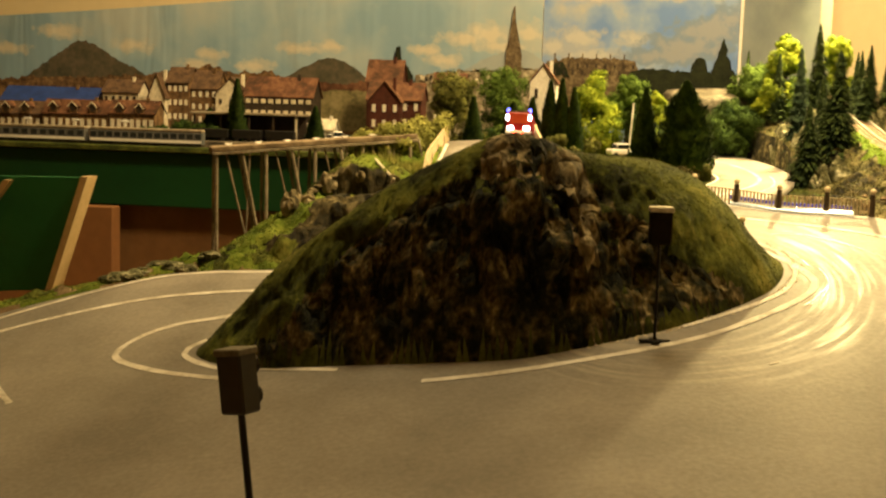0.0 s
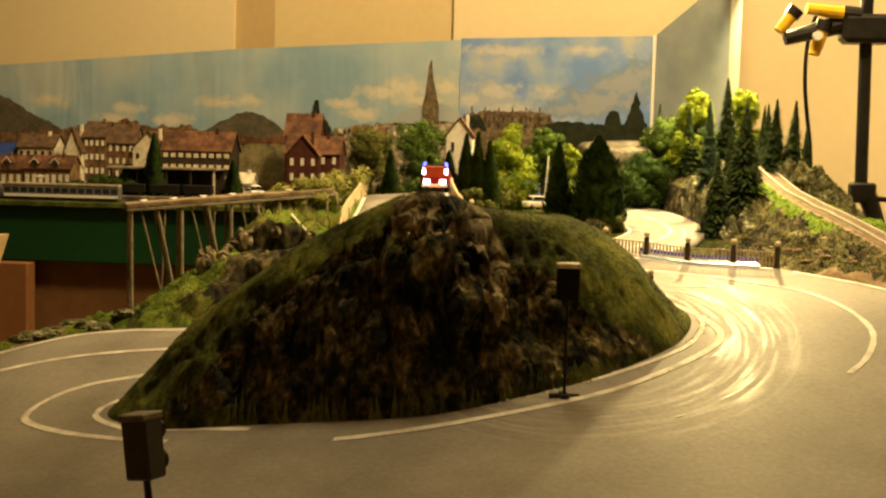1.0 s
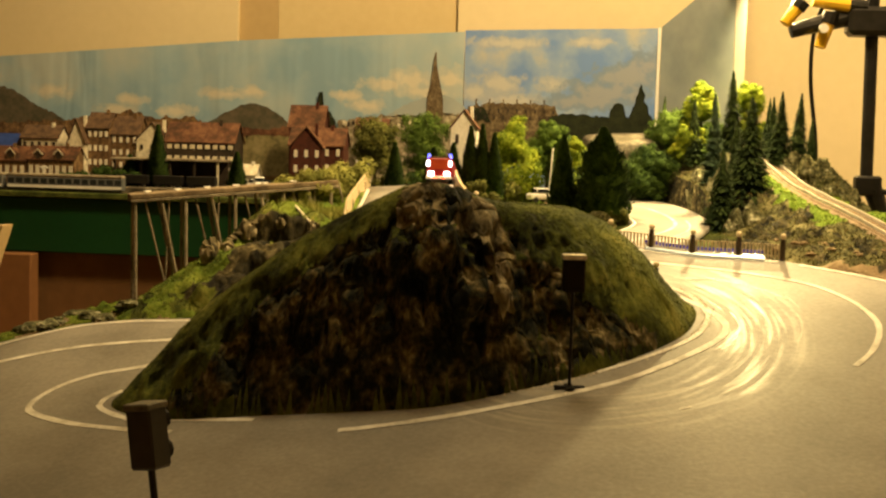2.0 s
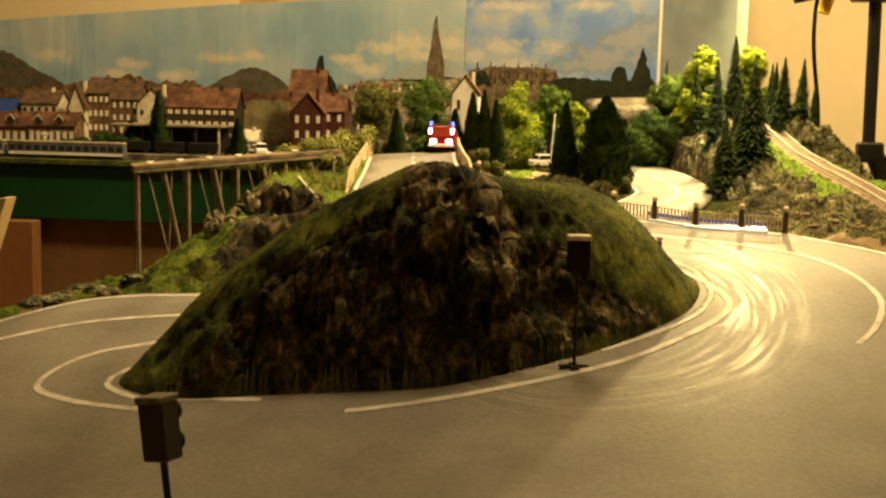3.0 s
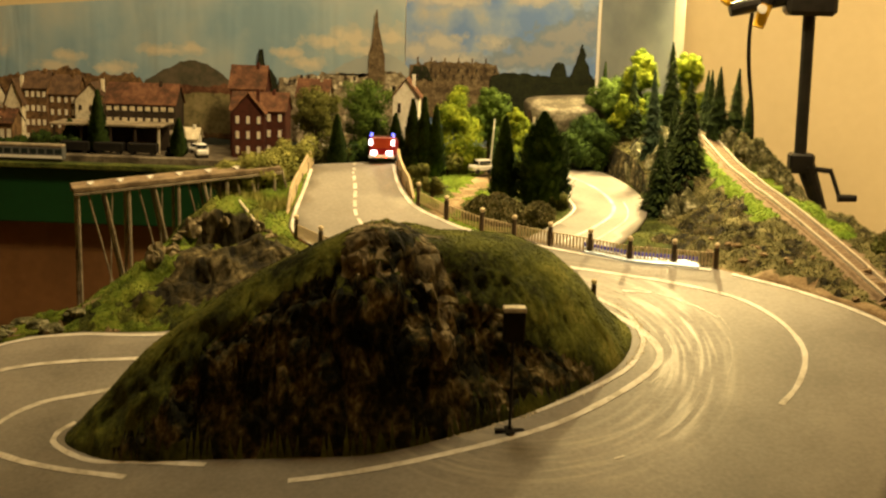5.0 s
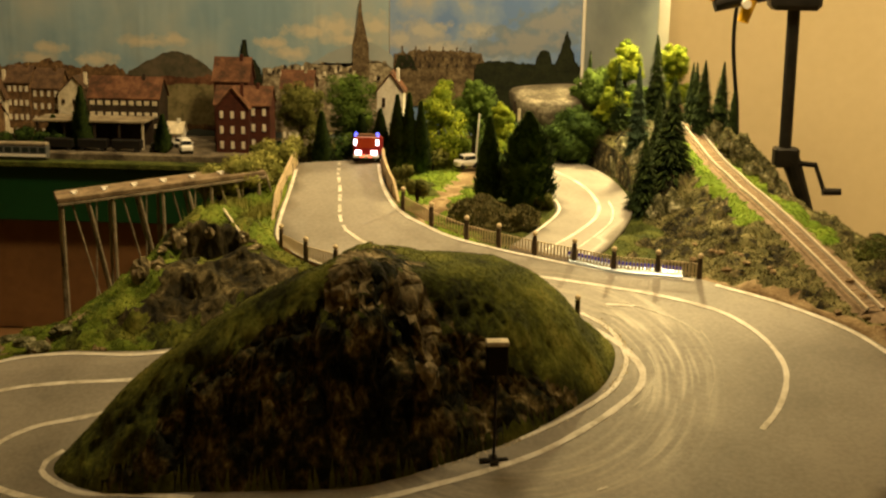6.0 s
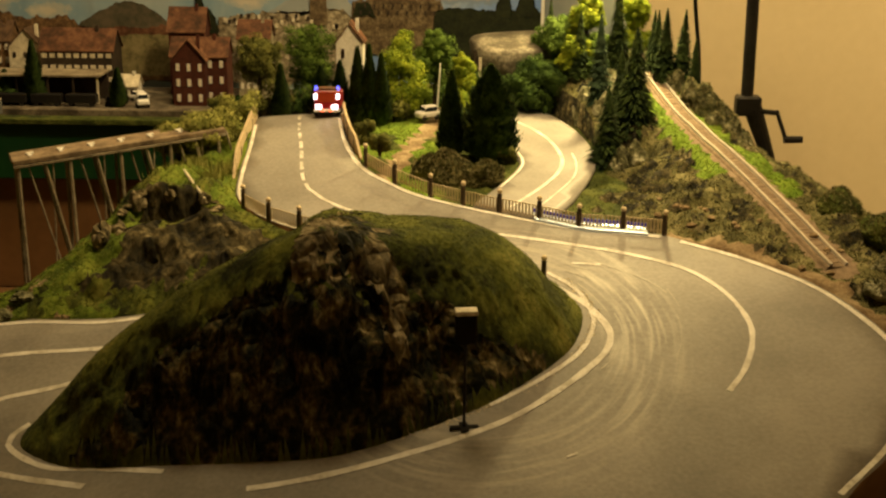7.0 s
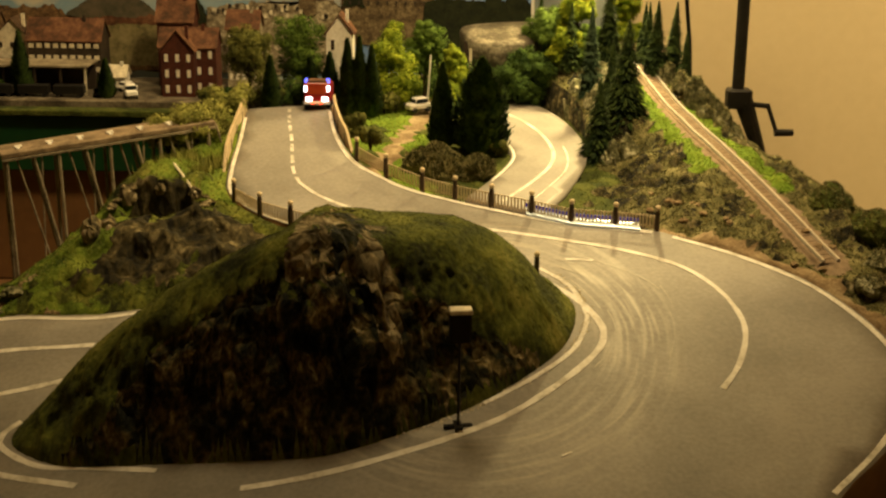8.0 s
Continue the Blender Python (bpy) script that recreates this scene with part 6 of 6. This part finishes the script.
# raised grey tunnel roof behind the trees
TUNNEL_ROOF = material("tunnel_roof", [(0.035, 0.030, 0.019), (0.090, 0.076, 0.052), (0.28, 0.25, 0.185)], 34, 0.7, 0.3, 9, spread=(0.35, 0.72))
slab = empty("tunnel_portal", pose(0.255, 1.40, 0.112), "streaked grey-brown tunnel roof above a dark stone portal", "tunnel")
bm = bmesh.new()
rings = []
for u, rise in ((0.92, -0.040), (1.0, -0.003), (0.94, 0.0), (0.7, 0.0016), (0.35, 0.0024)):
    ring = []
    for k in range(28):
        a = 6.283 * k / 28
        x, y = 0.020 + u * 0.056 * math.cos(a) * (1 + 0.10 * math.sin(3 * a + 1)), 0.002 + u * 0.040 * math.sin(a) * (1 + 0.12 * math.sin(2 * a))
        ring.append(bm.verts.new((x, y, 0.0625 + 0.13 * (y + 0.006) + rise)))
    rings.append(ring)
for lo, hi in zip(rings, rings[1:]):
    for k in range(28):
        bm.faces.new((lo[k], lo[(k + 1) % 28], hi[(k + 1) % 28], hi[k]))
bm.faces.new(rings[-1])
bm.faces.new(rings[0][::-1])
part("roof", bm, TUNNEL_ROOF, slab, smooth=True)
part("portal_wall", box(bmesh.new(), -0.028, 0.045, -0.02, 0.02, 0, 0.056), DARK_TIMBER, slab)
for x in (-0.022, -0.004, 0.010, 0.02):
    part("pillar", box(bmesh.new(), x - 0.0015, x + 0.0015, -0.030, -0.027, -0.004, 0.050), CREAM, slab)

# ---- fire engine at the ramp's crest ----
# Rear shutter: the orange light on the panel is put into its red.
SHUTTER = material("lit_red_shutter", [(0.22, 0.022, 0.008), (0.36, 0.05, 0.012)], 60, 0.4, 0)
zt = float(road_z(0.098, 1.236))
engine = empty("fire_engine", pose(0.0975, 1.232, zt + 0.0005, -6, 0, 2), "red model fire engine with lit rear lamps and blue beacons", "fire engine")
body = part("body", box(bmesh.new(), -0.0115, 0.0115, 0, 0.038, 0.004, 0.0225, 0.0012), RED_PAINT, engine)
cab = part("cab", box(bmesh.new(), -0.0115, 0.0115, 0.040, 0.056, 0.004, 0.0215, 0.002), RED_PAINT, engine)
part("windscreen", box(bmesh.new(), -0.0100, 0.0100, 0.0555, 0.0564, 0.0125, 0.0195), GLASS_DARK, cab)
part("roof_rack", box(bmesh.new(), -0.0095, 0.0095, 0.002, 0.036, 0.0226, 0.0240, 0.0004), ROOF_RED, engine)
part("shutter", box(bmesh.new(), -0.0085, 0.0085, -0.0006, 0.0004, 0.0125, 0.0215), SHUTTER, body)
part("bumper", box(bmesh.new(), -0.0115, 0.0115, -0.0015, 0.0, 0.0038, 0.0065, 0.0004), WHITE_PLASTIC, engine)
for s in (-1, 1):
    part("rear_lamp", box(bmesh.new(), s * 0.007 - 0.0028, s * 0.007 + 0.0028, -0.0022, -0.0008, 0.0066, 0.0105, 0.0006), LAMP_WHITE, body)
    part("marker_lamp", box(bmesh.new(), s * 0.0098 - 0.0014, s * 0.0098 + 0.0014, -0.0014, -0.0002, 0.0150, 0.0200, 0.0004), LAMP_WHITE, body)
    part("beacon", rod(bmesh.new(), (s * 0.0095, 0.004, 0.0225), (s * 0.0095, 0.004, 0.0262), 0.0016, 0.0012, 10), LAMP_BLUE, engine)
    part("tail_lamp", box(bmesh.new(), s * 0.0035 - 0.001, s * 0.0035 + 0.001, -0.0020, -0.0008, 0.0045, 0.0062), LAMP_RED, body)
    for y in (0.010, 0.028, 0.048):
        part("wheel", rod(bmesh.new(), (s * 0.0080, y, 0.0042), (s * 0.0116, y, 0.0042), 0.0045, 0.0045, 16), BLACK_RUBBER, engine)

# ---- clamp stand with the work lamp, cable ----
stand = empty("lamp_stand", pose(0.4715, 1.268, 0.08), "black clamp stand with a crank and a yellow lamp head", "lamp stand")
part("pole", rod(bmesh.new(), (0, 0, 0.055), (-0.004, 0, 0.34), 0.0056, 0.0056, 14), DARK_METAL, stand)
part("clamp", box(bmesh.new(), -0.010, 0.012, -0.008, 0.008, 0.048, 0.066, 0.002), DARK_METAL, stand)
part("lower_arm", rod(bmesh.new(), (0.006, 0, 0.054), (0.030, 0, -0.008), 0.0085, 0.0050, 12), DARK_METAL, stand)
crank = part("crank", rod(bmesh.new(), (0.006, -0.004, 0.053), (0.027, -0.004, 0.051), 0.0024, 0.0024, 8), DARK_METAL, stand)
bm = rod(bmesh.new(), (0.0265, -0.004, 0.053), (0.036, -0.006, 0.028), 0.0019, 0.0019, 8)
part("crank_arm", bm, DARK_METAL, crank)
part("crank_grip", rod(bmesh.new(), (0.0345, -0.006, 0.0272), (0.051, -0.006, 0.0275), 0.0035, 0.0032, 12), DARK_METAL, crank)
part("bracket", box(bmesh.new(), -0.024, 0.02, -0.014, 0.014, 0.187, 0.212, 0.004), DARK_METAL, stand)
bm = bmesh.new()
rod(bm, (-0.020, 0, 0.205), (-0.072, -0.004, 0.190), 0.009, 0.006, 12)
part("jaw", bm, DARK_METAL, stand)
for k, (x, z, x2, z2) in enumerate(((-0.040, 0.200, -0.047, 0.176), (-0.066, 0.212, -0.078, 0.196), (-0.018, 0.212, -0.055, 0.216))):
    part("yellow_grip", rod(bmesh.new(), (x, -0.006, z), (x2, -0.008, z2), 0.0062, 0.0048, 12), YELLOW_PLASTIC, stand)
    part("collar", rod(bmesh.new(), (x + (x - x2) * 0.25, -0.006, z + (z - z2) * 0.25), (x + (x2 - x) * 0.15, -0.006, z + (z2 - z) * 0.15), 0.0072, 0.0070, 12), DARK_METAL, stand)
part("knob", rod(bmesh.new(), (-0.046, -0.012, 0.192), (-0.046, -0.018, 0.192), 0.004, 0.004, 12), WHITE_PLASTIC, stand)
cable = bpy.data.curves.new("cable", "CURVE")
cable.dimensions, cable.bevel_depth, cable.bevel_resolution = "3D", 0.0019, 2
sp = cable.splines.new("NURBS")
pts = [(0.427, 1.27, 0.292), (0.4255, 1.285, 0.285), (0.4235, 1.295, 0.262), (0.4245, 1.30, 0.23), (0.4285, 1.30, 0.20), (0.4325, 1.30, 0.175), (0.4345, 1.30, 0.135)]
sp.points.add(len(pts) - 1)
for p, c in zip(sp.points, pts):
    p.co = (*c, 1)
sp.order_u, sp.use_endpoint_u = 3, True
cable.materials.append(DARK_METAL)
tagged(new("cable", cable), "black lamp cable hanging down behind the hillside", "cable")


# ---- the shaded work lamp above the panel's edge ----
ob = empty("work_lamp", pose(0.378, 1.355, 0.352), "small black work lamp hung above the backdrop's end", "lamp")
part("shade", rod(bmesh.new(), (0, 0, 0.004), (0, 0, 0.034), 0.020, 0.010, 16), DARK_METAL, ob)
part("hanger", rod(bmesh.new(), (0, 0, 0.034), (0.0, 0.13, 0.16), 0.003, 0.003, 8), DARK_METAL, ob)


GRIT = material("pale_grit", [(0.34, 0.29, 0.17), (0.56, 0.49, 0.32), (0.70, 0.64, 0.46)], 200, 0.9, 0, 4, islands=0.6)

# ---- scatter grass ----
TUFT = material("tuft_olive", [(0.022, 0.028, 0.004), (0.068, 0.081, 0.011), (0.16, 0.168, 0.032)], 70, 1.0, 0, 4, islands=0.6)
DRY_TUFT = material("tuft_dry", [(0.04, 0.042, 0.013), (0.14, 0.137, 0.048), (0.38, 0.34, 0.17)], 70, 1.0, 0, 4, islands=0.6)
TUFT_MOUND = material("tuft_mound", [(0.055, 0.088, 0.009), (0.135, 0.19, 0.02), (0.28, 0.29, 0.07)], 70, 1.0, 0, 4, islands=0.6)
TUFT_BRIGHT = material("tuft_bright", [(0.06, 0.12, 0.008), (0.15, 0.215, 0.022), (0.28, 0.30, 0.06)], 70, 1.0, 0, 4, islands=0.6)


def tufts(ground, name, slots, count, length, mat, seed, label):
    """Blades of flock that stand on the faces of the given material slots."""
    rng = np.random.default_rng(seed)
    tris, base, co = [], 0, []
    for ob in ground if isinstance(ground, list) else [ground]:
        me, m = ob.data, ob.matrix_world
        co += [tuple(m @ v.co) for v in me.vertices]
        tris += [(p.vertices[0] + base, p.vertices[1] + base, p.vertices[2] + base, p.area, m.to_3x3() @ p.normal) for p in me.polygons if p.material_index in slots and p.normal.z > 0.05]
        base = len(co)
    co = np.array(co)
    if not tris:
        return
    area = np.array([t[3] for t in tris])
    pick = rng.choice(len(tris), count, p=area / area.sum())
    verts, faces = [], []
    for i in pick:
        a, b, c, _, n = tris[i]
        u, v = rng.random(2)
        if u + v > 1:
            u, v = 1 - u, 1 - v
        p = co[a] + u * (co[b] - co[a]) + v * (co[c] - co[a]) - np.array(n) * 0.0004
        for _ in range(2):
            d = np.array(n) * 0.6 + np.array([0, 0, 0.5]) + rng.normal(0, 0.38, 3)
            d *= length * rng.uniform(0.5, 1.3) / np.linalg.norm(d)
            s = np.cross(d, rng.normal(0, 1, 3))
            s *= length * 0.2 / (np.linalg.norm(s) + 1e-9)
            k = len(verts)
            verts += [tuple(p - s), tuple(p + s), tuple(p + d)]
            faces.append((k, k + 1, k + 2))
    me2 = bpy.data.meshes.new(name)
    me2.from_pydata(verts, [], faces)
    me2.materials.append(mat)
    tagged(new(name, me2), label, "grass", kind="stuff")


tufts(rock_hill, "scatter_grass", (1,), 34000, 0.0011, TUFT, 5, "olive flock grass on the rock hill")
tufts(rock_hill, "scatter_moss", (0,), 8000, 0.0010, TUFT, 6, "sparse olive moss on the rock face")
tufts(mound, "scatter_grass", (2,), 10000, 0.0018, TUFT_MOUND, 7, "bright flock grass on the mound")
tufts(mound, "scatter_grass", (1, 3), 6000, 0.0018, TUFT, 8, "olive flock grass on the mound")
tufts(right_hill, "scatter_grass", (2,), 6000, 0.0017, TUFT_BRIGHT, 9, "bright flock grass beside the track")
tufts(right_hill, "scatter_grass", (0, 1), 22000, 0.0022, DRY_TUFT, 10, "olive flock grass on the hillside")
tufts(outcrops, "scatter_grass", (0,), 7000, 0.0030, DRY_TUFT, 14, "dry grey-brown flock on the rock outcrop")
tufts(bank_rocks, "scatter_grass", (0,), 9000, 0.0022, DRY_TUFT, 13, "dry olive flock on the rock bank")
tufts(mid_ground, "scatter_grass", (0,), 4500, 0.0018, TUFT_BRIGHT, 11, "bright flock grass behind the fence")
tufts(mid_ground, "scatter_grass", (2,), 7000, 0.0019, TUFT, 12, "olive flock grass behind the fence")

# pale grit along the rock's foot
rng = random.Random(77)
verts, faces = [], []
FOOT = spline([(0.287, 0.952), (0.300, 0.928), (0.303, 0.902), (0.291, 0.868), (0.262, 0.838), (0.225, 0.812), (0.19, 0.797), (0.13, 0.783)], 0.002)
for i, p in enumerate(FOOT):
    for _ in range(7 if i < 45 else 3):
        x, y, r = p[0] + rng.gauss(0, 0.0016), p[1] + rng.gauss(0, 0.0016), rng.uniform(0.0004, 0.0010)
        z, k = float(road_z(x, y)), len(verts)
        verts += [(x - r, y, z), (x, y - r, z), (x + r, y + r * 0.3, z), (x - r * 0.2, y + r, z), (x + rng.uniform(-0.3, 0.3) * r, y, z + r * rng.uniform(0.5, 0.9))]
        faces += [(k, k + 1, k + 4), (k + 1, k + 2, k + 4), (k + 2, k + 3, k + 4), (k + 3, k, k + 4)]
me = bpy.data.meshes.new("gravel")
me.from_pydata(verts, [], faces)
me.materials.append(GRIT)
tagged(new("gravel", me), "pale yellowish grit along the foot of the rock hill", "gravel", kind="stuff")
